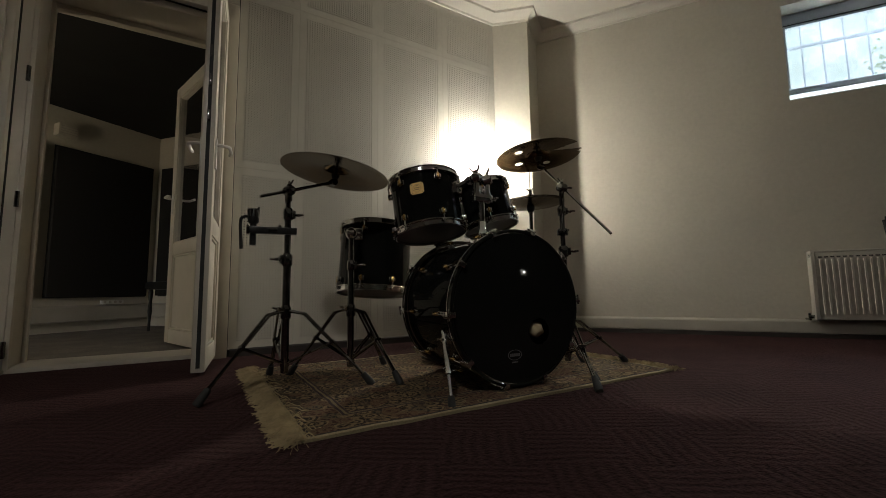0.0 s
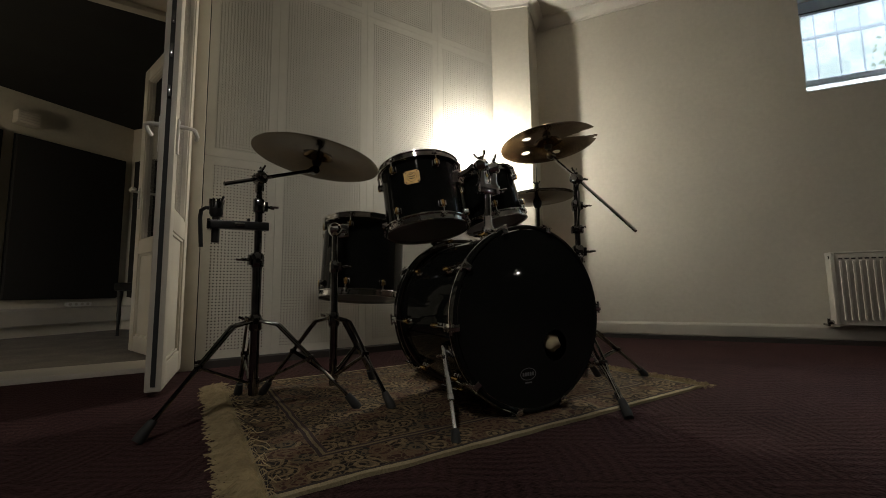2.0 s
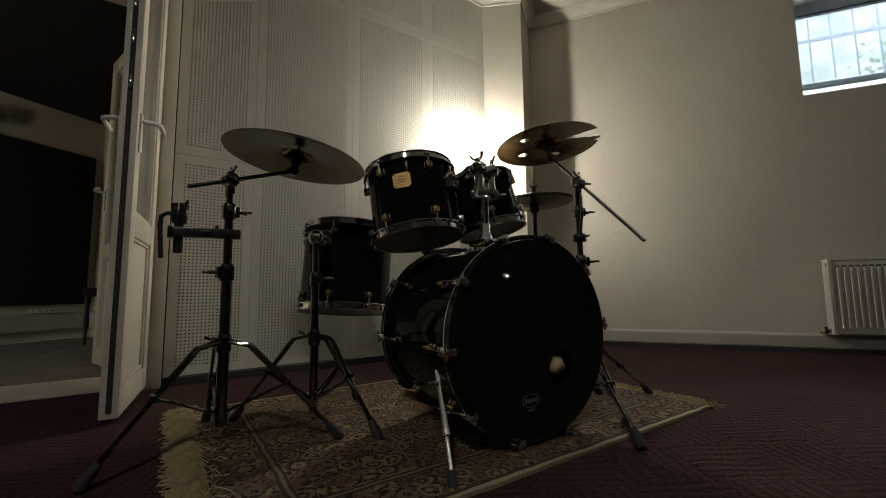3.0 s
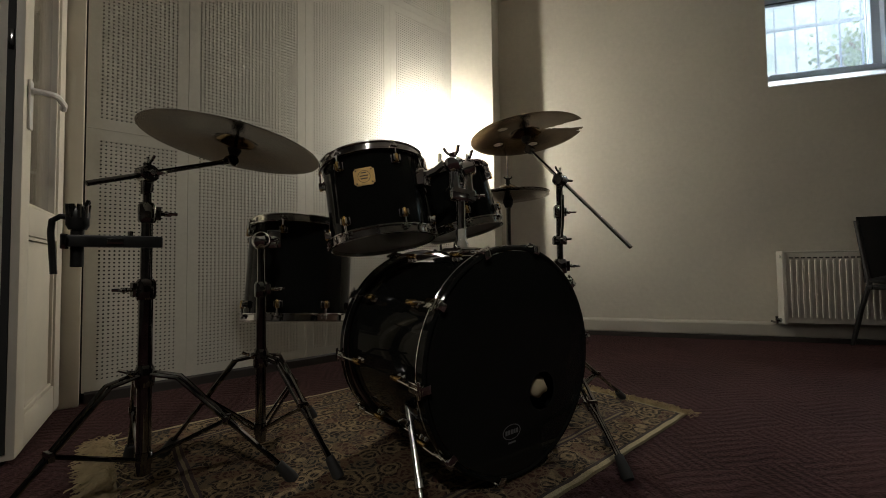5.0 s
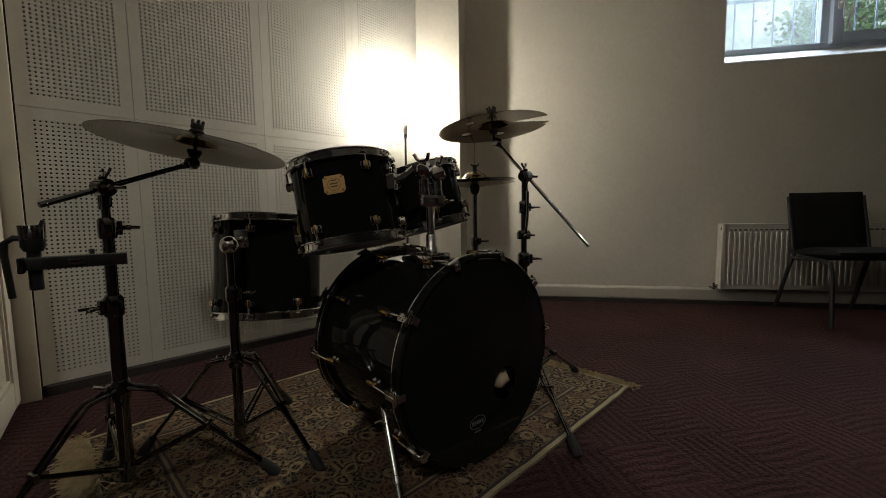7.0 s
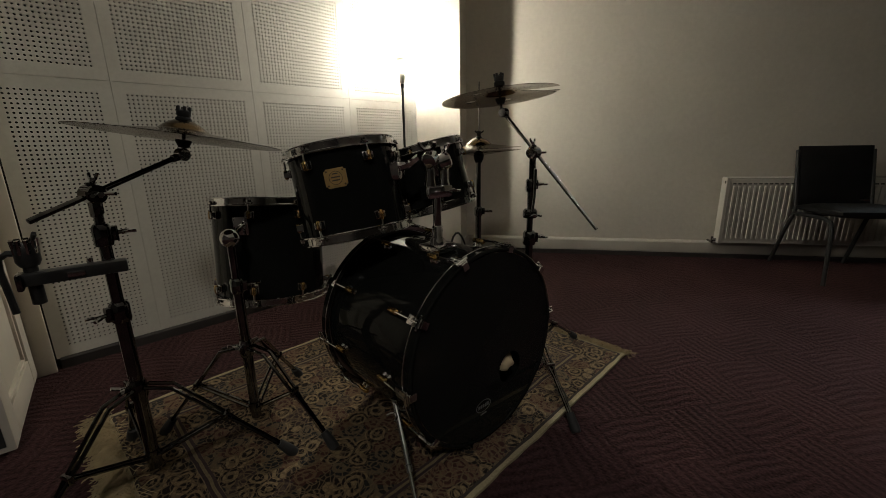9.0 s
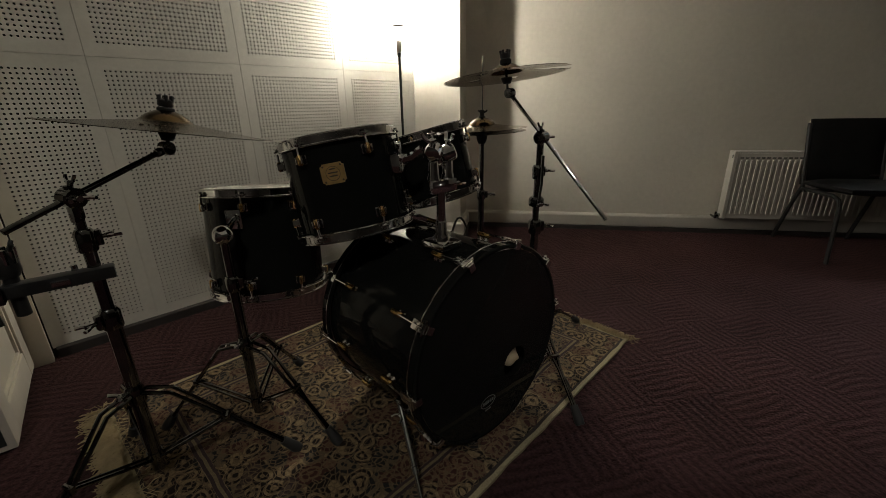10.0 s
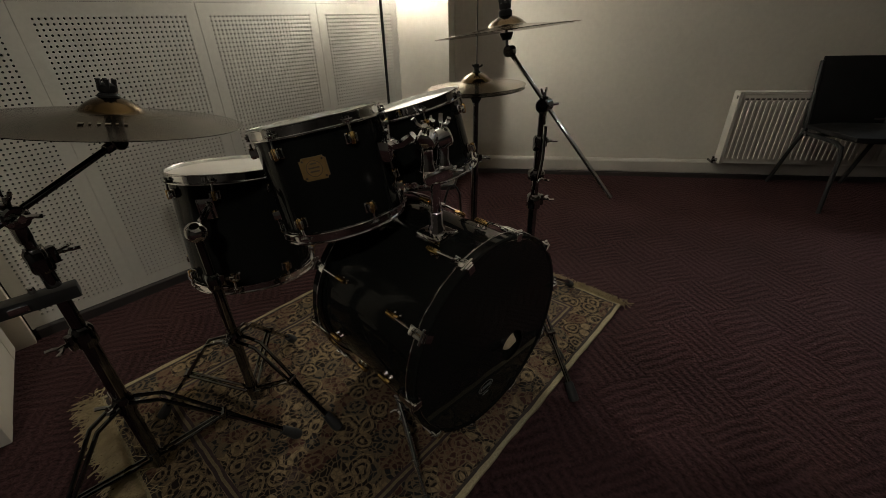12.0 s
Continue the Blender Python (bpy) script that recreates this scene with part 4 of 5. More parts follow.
# ---- rug ----
rug = thing("rug", ((RUG[0] + RUG[2]) / 2, (RUG[1] + RUG[3]) / 2, 0), "worn Persian rug with cream fringe under the drum kit", "rug")
bm = B()
NX, NY = 64, 44
grid = []
for i in range(NX + 1):
    row = []
    for j in range(NY + 1):
        u, v = i / NX, j / NY
        x, y = RUG[0] + (RUG[2] - RUG[0]) * u, RUG[1] + (RUG[3] - RUG[1]) * v
        w = noise.noise(Vector((x * 7, y * 7, 3)))
        if j in (0, NY):
            y += 0.006 * noise.noise(Vector((x * 11, 0, 1)))
        row.append(bm.verts.new((x, y, 0.009 + 0.0022 * w)))
    grid.append(row)
for i in range(NX):
    for j in range(NY):
        bm.faces.new((grid[i][j], grid[i + 1][j], grid[i + 1][j + 1], grid[i][j + 1]))
rimv = [grid[i][0] for i in range(NX + 1)] + [grid[NX][j] for j in range(1, NY + 1)] + [grid[i][NY] for i in range(NX - 1, -1, -1)] + [grid[0][j] for j in range(NY - 1, 0, -1)]
low = [bm.verts.new((v.co.x, v.co.y, 0.0)) for v in rimv]
for k in range(len(rimv)):
    k2 = (k + 1) % len(rimv)
    bm.faces.new((rimv[k], low[k], low[k2], rimv[k2]))
part("woven_field", bm, M_RUG, rug)


def fringe(x, sgn, length, count, seed, label):
    """Loose knotted strands off one end of the rug."""
    rnd = random.Random(seed)
    V, F = [], []
    for k in range(count):
        y = RUG[1] + (RUG[3] - RUG[1]) * (k + rnd.random()) / count
        L = length * rnd.uniform(0.7, 1.12)
        a = rnd.gauss(0, 0.55)
        r = rnd.uniform(0.0008, 0.0015)
        pts = [Vector((x - sgn * 0.008, y, 0.008))]
        for q in (0.3, 0.6, 0.85, 1.0):
            a += rnd.gauss(0, 0.55)
            last = pts[-1]
            z = 0.003 + 0.020 * rnd.random() * (1.2 if q < 0.7 else 0.6)
            pts.append(Vector((last.x + sgn * L * 0.27 * math.cos(a), last.y + L * 0.27 * math.sin(a), z)))
        i0 = len(V)
        for p in pts:
            V += [p + Vector((0, r, -r)), p + Vector((0, -r, -r)), p + Vector((0, 0, r))]
        for s in range(len(pts) - 1):
            for e in range(3):
                F.append((i0 + s * 3 + e, i0 + s * 3 + (e + 1) % 3, i0 + s * 3 + 3 + (e + 1) % 3, i0 + s * 3 + 3 + e))
    o = origin_of(rug)
    me = bpy.data.meshes.new("fringe")
    me.from_pydata([v - o for v in V], [], F)
    me.materials.append(M_FRINGE)
    ob = new("fringe", me)
    ob.parent = rug
    tagged(ob, label, kind="stuff")


fringe(RUG[0], -1, 0.080, 1900, 1, "thick tangled cream fringe")
fringe(RUG[2], 1, 0.05, 900, 2, "short cream fringe")


# ---- drums ----
def ring_profile(r0, r1, h0, h1, c=0.002):
    return [(r0, h0 + c), (r0 + c, h0), (r1 - c, h0), (r1, h0 + c), (r1, h1 - c), (r1 - c, h1), (r0 + c, h1), (r0, h1 - c)]


def wing_nut(bm, at, axis, size=0.012):
    x, y, z = frame_of(axis)
    at = Vector(at)
    rod(bm, at, at + z * size * 0.9, size * 0.45, segs=10)
    for s in (-1, 1):
        pipe(bm, [at + z * size * 0.4 + x * s * size * 0.3, at + z * size * 0.9 + x * s * size * 1.0, at + z * size * 1.7 + x * s * size * 1.35], size * 0.28, 6)


def tom(name, label, top, tilt, r, length, lugs, turn, head=M_HEADCLR, badge_at=None):
    """A tom: lacquered shell, chrome hoops, two heads, tension rods and small brass-topped lugs."""
    z = Vector((*tilt, 1)).normalized()
    x, y, _ = frame_of(z)
    top = Vector(top)
    base = top - z * length
    t = thing(name, base, label, "drum", "drums of the kit")
    rs = r - 0.008
    b = B()
    lathe(b, base, z, [(rs, 0.012), (rs, length - 0.012), (rs - 0.006, length - 0.010), (rs - 0.006, 0.010)], 56, closed=True)
    part("shell", b, M_BLACK, t, "black lacquered shell")
    for nm, h0, h1, m in (("top_head", length - 0.010, length - 0.008, head), ("bottom_head", 0.008, 0.010, M_HEADBOT)):
        b = B()
        lathe(b, base, z, [(0, h0), (rs + 0.001, h0), (rs + 0.002, (h0 + h1) / 2), (rs + 0.001, h1), (0, h1)], 56)
        part(nm, b, m, t)
    for nm, h0, h1 in (("top_hoop", length - 0.024, length + 0.003), ("bottom_hoop", -0.003, 0.024)):
        b = B()
        lathe(b, base, z, ring_profile(rs + 0.0025, r - 0.002, h0, h1, 0.0012), 56, closed=True)
        f0, f1 = (h0, h0 + 0.005) if nm[0] == "t" else (h1 - 0.005, h1)
        lathe(b, base, z, ring_profile(r - 0.003, r + 0.007, f0, f1, 0.001), 56, closed=True)
        g0, g1 = (h1 - 0.004, h1) if nm[0] == "t" else (h0, h0 + 0.004)
        lathe(b, base, z, ring_profile(r - 0.003, r + 0.003, g0, g1, 0.001), 56, closed=True)
        part(nm, b, M_CHROME, t, "chrome hoop")
    for k in range(lugs):
        a = turn + 2 * math.pi * k / lugs
        d = x * math.cos(a) + y * math.sin(a)
        tang = z.cross(d)
        for h, s in ((length - 0.052, 1), (0.052, -1)):
            b = B()
            c = base + d * (rs + 0.009) + z * h
            block(b, c - d * 0.006, (0.026, 0.006, 0.024), x=tang, z=z, bevel=0.002)
            for sd in (-1, 1):
                block(b, c + tang * sd * 0.0085 + d * 0.002, (0.0055, 0.018, 0.019), x=tang, z=z, bevel=0.0022)
            lug = part("lug", b, M_CHROME, t, "chrome lug")
            b = B()
            rod(b, c + z * s * 0.012 + d * 0.006, base + d * (r + 0.005) + z * (h + s * 0.044), 0.0032, segs=8)
            lathe(b, base + d * (r + 0.005) + z * (h + s * 0.033), z * s, [(0, 0), (0.007, 0), (0.008, 0.003), (0.0055, 0.004), (0.0055, 0.013), (0, 0.013)], 10)
            part("tension_rod", b, M_CHROME, lug)
            b = B()
            lathe(b, c + d * 0.006 - z * 0.013, z, [(0, 0), (0.0045, 0), (0.0058, 0.002), (0.0058, 0.024), (0.0045, 0.026), (0, 0.026)], 12)
            part("lug_nut", b, M_GOLD, lug, "brass lug nut")
            b = B()
            ear = base + d * (r + 0.004) + z * (length - 0.014 if s == 1 else 0.014)
            block(b, ear, (0.021, 0.013, 0.006), x=tang, z=z, bevel=0.002)
            part("hoop_ear", b, M_CHROME, lug)
    if badge_at is not None:
        h, direction = badge_at
        d = (Vector(direction) - z * Vector(direction).dot(z)).normalized()
        tang = z.cross(d)
        c = base + z * h + d * (rs + 0.0015)
        b = B()
        W, H, q = 0.029, 0.025, 0.006
        loop = []
        for sx, sz, a0 in ((1, 1, 270), (-1, 1, 0), (-1, -1, 90), (1, -1, 180)):
            for st in range(5):
                a = radians(a0 - st * 22.5)
                loop.append((sx * W + q * math.cos(a), sz * H + q * math.sin(a)))
        lo, hi = [[b.verts.new(c + tang * u + z * v + d * e) for u, v in loop] for e in (-0.002, 0.002)]
        b.faces.new(lo[::-1])
        b.faces.new(hi)
        for k in range(len(loop)):
            k2 = (k + 1) % len(loop)
            b.faces.new((lo[k], lo[k2], hi[k2], hi[k]))
        bd = part("badge", b, M_BADGE, t, "brass badge plate")
        b = B()
        for w, dz in ((0.014, 0.011), (0.024, 0.002), (0.020, -0.006)):
            block(b, c + z * dz + d * 0.0022, (w, 0.001, 0.0032), x=tang, z=z)
        lathe(b, c + d * 0.0016, d, ring_profile(0.0165, 0.0178, 0, 0.001, 0.0003), 24, closed=True)
        for i in (-1, 1):
            for j in (-1, 1):
                rod(b, c + tang * i * 0.0215 + z * j * 0.0185 + d * 0.0015, c + tang * i * 0.0215 + z * j * 0.0185 + d * 0.0035, 0.0024, segs=8)
        part("print", b, M_BARS, bd)
    return t, base, z


TOM1, TOM2, FTOM = Vector((0.925, 1.685, 0.875)), Vector((1.225, 1.655, 0.872)), Vector((0.852, 2.065, 0.702))
tom("rack_tom", "black lacquered rack tom with chrome hoops and brass badge", TOM1, (-0.04, 0.20), 0.158, 0.262, 6, 0.2, badge_at=(0.166, (-0.66, -0.75, 0)))
tom("rack_tom", "smaller black lacquered rack tom with chrome hoops", TOM2, (-0.13, 0.23), 0.132, 0.215, 6, 0.45)
tom("floor_tom", "black lacquered floor tom held by a clamp stand", FTOM, (0.10, 0.10), 0.186, 0.345, 8, 0.1)

# bass drum
BC, BA = Vector((1.107, 1.255, 0.308)), Vector((-0.057, -1, 0)).normalized()   # front hoop centre, way out of the front
BR, BL = 0.296, 0.465
bass = thing("bass_drum", (BC.x, BC.y + 0.22, 0), "large black bass drum with a black front head", "drum", "drums of the kit")
back = BC - BA * BL
X, Y = Vector((0, 0, 1)).cross(BA).normalized(), Vector((0, 0, 1))   # across, up
b = B()
lathe(b, back, BA, [(BR - 0.022, 0.02), (BR - 0.022, BL - 0.02), (BR - 0.03, BL - 0.018), (BR - 0.03, 0.018)], 96, closed=True)
part("shell", b, M_BLACK, bass, "black lacquered shell")
for nm, h0 in (("front_hoop", BL - 0.032), ("back_hoop", 0.004)):
    b = B()
    lathe(b, back, BA, ring_profile(BR - 0.013, BR, h0, h0 + 0.028, 0.004), 96, closed=True)
    hoop = part(nm, b, M_BLACK, bass)
    b = B()
    h = h0 - 0.002 if nm[0] == "f" else h0 + 0.027
    lathe(b, back, BA, ring_profile(BR - 0.012, BR + 0.0015, h, h + 0.0045, 0.001), 96, closed=True)
    part("rim", b, M_CHROME, hoop, "chrome head rim")
hx, hy = 0.094, -0.097          # port centre, across and up
HR = 0.052
b = B()
# front head with a round port: rings blended from the port to the rim
N = 72
rings = []
for q in (0, 0.06, 0.25, 0.5, 0.75, 1.0):
    row = []
    for k in range(N):
        a = 2 * math.pi * k / N
        p = Vector((hx + HR * math.cos(a), hy + HR * math.sin(a)))
        o = Vector((math.cos(a), math.sin(a))) * (BR - 0.0145)
        v = p.lerp(o, q)
        row.append(b.verts.new(BC + X * v.x + Y * v.y + BA * -0.008))
    rings.append(row)
for r0, r1 in zip(rings, rings[1:]):
    for k in range(N):
        b.faces.new((r0[k], r0[(k + 1) % N], r1[(k + 1) % N], r1[k]))
fh = part("front_head", b, M_HEADBLK, bass, "glossy black head with a round port")
b = B()
lathe(b, BC + X * hx + Y * hy - BA * 0.0085, BA, ring_profile(HR - 0.002, HR + 0.0015, -0.002, 0.0015, 0.0006), 40, closed=True)
part("port_ring", b, M_HEADBLK, fh)
b = B()
lathe(b, back, BA, [(0, 0.018), (BR - 0.014, 0.018), (BR - 0.014, 0.020), (0, 0.020)], 64)
part("batter_head", b, M_HEADBOT, bass)
# maker's mark: an oval ring with a plain bar
b = B()
c = BC + X * -0.026 + Y * -0.177 - BA * 0.0072
for k in range(28):
    a0, a1 = 2 * math.pi * k / 28, 2 * math.pi * (k + 1) / 28
    vs = [b.verts.new(c + X * math.cos(a) * 0.032 * q + Y * math.sin(a) * 0.019 * q) for a in (a0, a1) for q in (1, 0.9)]
    b.faces.new((vs[0], vs[1], vs[3], vs[2]))
for k in range(5):
    block(b, c + X * (-0.019 + 0.0095 * k), (0.0068, 0.0006, 0.011), x=X, z=Y)
block(b, c - Y * 0.026, (0.026, 0.0006, 0.004), x=X, z=Y)
part("mark", b, M_PRINT, fh, "faint grey oval mark")
# cushion inside the shell, seen through the port
b = B()
bmesh.ops.create_uvsphere(b, u_segments=24, v_segments=14, radius=1, matrix=Matrix.Translation(BC + X * (hx + 0.004) + Y * (hy + 0.004) - BA * 0.035) @ Matrix.Diagonal((0.036, 0.03, 0.030, 1)))
for v in b.verts:
    v.co += v.normal * 0.010 * noise.noise(v.co * 38)
pillow = thing("damping_pad", (BC + X * hx - BA * 0.045 + Y * (hy - 0.05)), "cream cloth damping pad stuffed in the drum port", "damping pad")
part("cover", b, M_PILLOW, pillow)
# claws with T-rods and shell lugs
for k in range(10):
    a = radians(90 + 22 + 36 * k)
    d = X * math.cos(a) + Y * math.sin(a)
    tang = BA.cross(d)
    for front in (1, -1):
        h = BL - 0.02 if front == 1 else 0.02
        o = back + BA * h
        b = B()
        block(b, o + d * (BR + 0.005) - BA * front * 0.004, (0.026, 0.011, 0.052), x=tang, z=BA, bevel=0.004)
        block(b, o + d * (BR - 0.004) + BA * front * 0.022, (0.020, 0.022, 0.007), x=tang, z=BA, bevel=0.002)
        claw = part("claw", b, M_CHROME, bass, "chrome hoop claw")
        b = B()
        rod(b, o + d * (BR + 0.009) + BA * front * 0.012, o + d * (BR + 0.004) - BA * front * 0.085, 0.0034, segs=8)
        if a % math.pi > 0:
            rod(b, o + d * (BR + 0.009) + BA * front * 0.013 - tang * 0.02, o + d * (BR + 0.009) + BA * front * 0.013 + tang * 0.02, 0.004, segs=8)
        part("tension_rod", b, M_CHROME, claw)
        b = B()
        c = o - BA * front * 0.10 + d * (BR - 0.012)
        for e in (-1, 1):
            lathe(b, c + BA * e * 0.010 - d * 0.006, d, [(0, 0), (0.0085, 0), (0.0085, 0.004), (0.006, 0.007), (0.006, 0.014), (0, 0.014)], 12)
        lug = part("lug", b, M_CHROME, bass, "chrome shell lug")
        b = B()
        lathe(b, c + d * 0.011 - BA * 0.021, BA, [(0, 0), (0.006, 0), (0.0078, 0.003), (0.0078, 0.039), (0.006, 0.042), (0, 0.042)], 14)
        part("lug_barrel", b, M_GOLD, lug, "brass lug barrel")
# spurs
for sgn, foot in ((-1, Vector((0.765, 1.200, 0.012))), (1, Vector((1.455, 1.20, 0.012)))):
    b = B()
    o = BC - BA * 0.075 + X * sgn * (BR - 0.02) * math.cos(radians(20)) - Y * (BR - 0.02) * math.sin(radians(20))
    d = (o - (BC - BA * 0.075)).normalized()
    block(b, o + d * 0.006, (0.055, 0.03, 0.06), x=d.cross(BA), z=BA, bevel=0.008)
    bracket = part("spur_bracket", b, M_STEEL, bass, "chrome spur bracket")
    b = B()
    s0 = o + d * 0.028
    rod(b, s0 + (s0 - foot).normalized() * 0.03, s0.lerp(foot, 0.52), 0.0085)
    rod(b, s0.lerp(foot, 0.50), s0.lerp(foot, 0.58), 0.0105)
    rod(b, s0.lerp(foot, 0.56), foot.lerp(s0, 0.08), 0.006)
    wing_nut(b, s0, d, 0.013)
    sp = part("spur", b, M_SATIN, bass, "chrome spur leg")
    b = B()
    rod(b, foot + (s0 - foot).normalized() * 0.03, foot - Vector((0, 0, 0.012 - 0.0005)), 0.011, 0.014)
    part("foot", b, M_RUBBER, sp, "black rubber foot")
# double tom holder
TH = Vector((1.060, 1.42, 0.0))
b = B()
block(b, (TH.x, TH.y, BC.z + BR - 0.012), (0.075, 0.085, 0.02), bevel=0.006)
lathe(b, (TH.x, TH.y, BC.z + BR - 0.006), (0, 0, 1), [(0, 0), (0.024, 0), (0.022, 0.016), (0.016, 0.024), (0.0155, 0.055), (0.013, 0.058), (0, 0.058)], 18)
th = part("tom_holder", b, M_CHROME, bass, "chrome double tom holder")
b = B()
rod(b, (TH.x, TH.y, BC.z + BR + 0.02), (TH.x, TH.y, 0.745), 0.0125, segs=18)
part("post", b, M_CHROME, th)
for dx in (-0.024, 0.028):
    b = B()
    lathe(b, (TH.x + dx, TH.y, 0.75), (0, 0, 1), [(0, 0), (0.017, 0), (0.0175, 0.02), (0.014, 0.035), (0.0135, 0.064), (0, 0.066)], 18)
    part("riser", b, M_CHROME, th)
b = B()
block(b, (TH.x, TH.y, 0.752), (0.092, 0.042, 0.036), bevel=0.010)
wing_nut(b, (TH.x + 0.045, TH.y - 0.01, 0.752), (1, -0.4, 0), 0.014)
part("clamp", b, M_CHROME, th)
for dx, target, z1, r in ((-0.024, TOM1, 0.838, 0.158), (0.028, TOM2, 0.832, 0.132)):
    o = Vector((TH.x + dx, TH.y, z1))
    tc = target + Vector((0, -0.02, -0.10))
    d2 = Vector((o.x - tc.x, o.y - tc.y, 0)).normalized()
    hit = Vector((tc.x, tc.y, tc.z + 0.035)) + d2 * (r - 0.004)
    b = B()
    side = Vector((-d2.y, d2.x, 0)) + Vector((0, 0, 0.35))
    lathe(b, o - side.normalized() * 0.02, side, [(0, 0), (0.018, 0), (0.023, 0.004), (0.024, 0.02), (0.023, 0.036), (0.018, 0.04), (0, 0.042)], 20)
    wing_nut(b, o + Vector((0, 0, 0.018)), (0.2 if dx > 0 else -0.45, -0.1, 1), 0.019)
    jt = part("ball_clamp", b, M_CHROME, th)
    b = B()
    pipe(b, [o - d2 * 0.030 + Vector((0, 0, 0.008)), o.lerp(hit, 0.5) + Vector((0, 0, 0.003)), hit], 0.0115, 6)
    part("arm", b, M_CHROME, jt, "chrome hexagonal arm")
    b = B()
    block(b, hit + d2 * 0.014, (0.048, 0.034, 0.048), x=Vector((-d2.y, d2.x, 0)), bevel=0.006)
    wing_nut(b, hit + d2 * 0.02 + Vector((0, 0, 0.024)), (0, 0, 1), 0.016)
    part("bracket", b, M_CHROME, jt)


# ---- stands ----
def tripod(parent, axis_xy, hub, low, feet, r=0.005, knee=0.42):
    """Double-braced tripod: each leg is a pair of bars from the hub with a brace from the low collar."""
    b = B()
    c = Vector((*axis_xy, hub))
    lathe(b, c - Vector((0, 0, 0.03)), (0, 0, 1), [(0, 0), (0.019, 0), (0.021, 0.01), (0.021, 0.04), (0.016, 0.052), (0, 0.052)], 16)
    hub_part = part("hub", b, M_STEEL, parent)
    b = B()
    wing_nut(b, c + Vector((-0.02, -0.008, 0.004)), (-0.9, -0.4, 0.5), 0.016)
    part("wing_nut", b, M_CHROME, hub_part, "bright wing nut")
    b = B()
    lathe(b, Vector((*axis_xy, low - 0.015)), (0, 0, 1), [(0, 0), (0.018, 0), (0.018, 0.03), (0, 0.03)], 16)
    part("brace_collar", b, M_STEEL, parent)
    for fx, fy in feet:
        f = Vector((fx, fy, 0.02))
        out = Vector((fx - axis_xy[0], fy - axis_xy[1], 0)).normalized()
        sd = Vector((-out.y, out.x, 0))
        top = c + out * 0.018
        bend = c + out * 0.075 + Vector((0, 0, -0.012))
        b = B()
        for s in (-1, 1):
            pts = [top + sd * s * 0.012, bend + sd * s * 0.012] + [bend.lerp(f, q) + sd * s * 0.012 * (1 - q * 0.75) for q in (0.15, knee, knee + 0.12, 0.92)]
            pts[4] -= sd * s * 0.004
            pipe(b, pts, r, 8)
        block(b, bend.lerp(f, knee), (0.012, 0.03, 0.02), x=out, bevel=0.003)
        leg = part("leg", b, M_STEEL, parent, "chrome double tripod leg")
        b = B()
        lo = Vector((*axis_xy, low)) + out * 0.016
        for s in (-1, 1):
            pipe(b, [lo + sd * s * 0.009, bend.lerp(f, knee) + sd * s * 0.006], 0.0045, 6)
        part("brace", b, M_STEEL, leg)
        b = B()
        dn = (f - bend).normalized()
        tip = f + Vector((0, 0, -0.0185))
        lathe(b, f - dn * 0.045, (tip + out * 0.012) - (f - dn * 0.045), [(0, 0), (0.0115, 0), (0.0125, 0.01), (0.0155, 0.045), (0.014, 0.06), (0, 0.06)], 14)
        part("foot", b, M_RUBBER, leg, "black rubber foot")


def tube(parent, xy, z0, z1, r, m=M_STEEL, name="tube"):
    b = B()
    rod(b, (*xy, z0), (*xy, z1), r, segs=16)
    return part(name, b, m, parent)


def collar(parent, xy, z, r=0.019, h=0.045, nut=(-1, -0.4, 0)):
    b = B()
    lathe(b, (*xy, z - h / 2), (0, 0, 1), [(0, 0), (r * 0.9, 0), (r, 0.005), (r, h - 0.008), (r * 0.75, h), (0, h)], 16)
    n = Vector(nut).normalized()
    block(b, Vector((*xy, z)) + n * (r + 0.003), (0.014, 0.016, h * 0.7), x=n, bevel=0.003)
    rod(b, Vector((*xy, z)) + n * r, Vector((*xy, z)) + n * (r + 0.022), 0.005, segs=8)
    ring = part("collar", b, M_STEEL, parent, "chrome height collar")
    b = B()
    wing_nut(b, Vector((*xy, z)) + n * (r + 0.018), n, 0.014)
    part("wing_nut", b, M_CHROME, ring)
    return ring


def boom(parent, a, b_, at, r=0.0065, m=M_STEEL):
    """A boom bar from tail a to tilter b_, gripped at `at` by a ratchet clamp."""
    b = B()
    rod(b, a, b_, r, segs=12)
    part("boom", b, m, parent, "chrome boom bar")
    d = (Vector(b_) - Vector(a)).normalized()
    sd = d.cross(Vector((0, 0, 1))).normalized()
    c = Vector(at)
    b = B()
    rod(b, c - sd * 0.020, c + sd * 0.020, 0.021, segs=20)
    block(b, c - Vector((0, 0, 0.028)), (0.022, 0.026, 0.04), x=d, bevel=0.004)
    rod(b, c + Vector((0, 0, 0.01)), c + Vector((0, 0, 0.026)), 0.009)
    cl = part("boom_clamp", b, M_STEEL, parent)
    b = B()
    wing_nut(b, c + sd * 0.02, sd, 0.016)
    part("wing_nut", b, M_CHROME, cl)
    b = B()
    wing_nut(b, c + Vector((0, 0, 0.022)) + d * 0.004, Vector((0, 0, 1)) + d * 0.3, 0.013)
    part("wing_nut", b, M_CHROME, cl)
    b = B()
    t = Vector(b_)
    rod(b, t - sd * 0.013, t + sd * 0.013, 0.0165, segs=18)
    block(b, t - d * 0.016, (0.03, 0.02, 0.018), x=d, bevel=0.004)
    part("tilter", b, M_STEEL, parent)


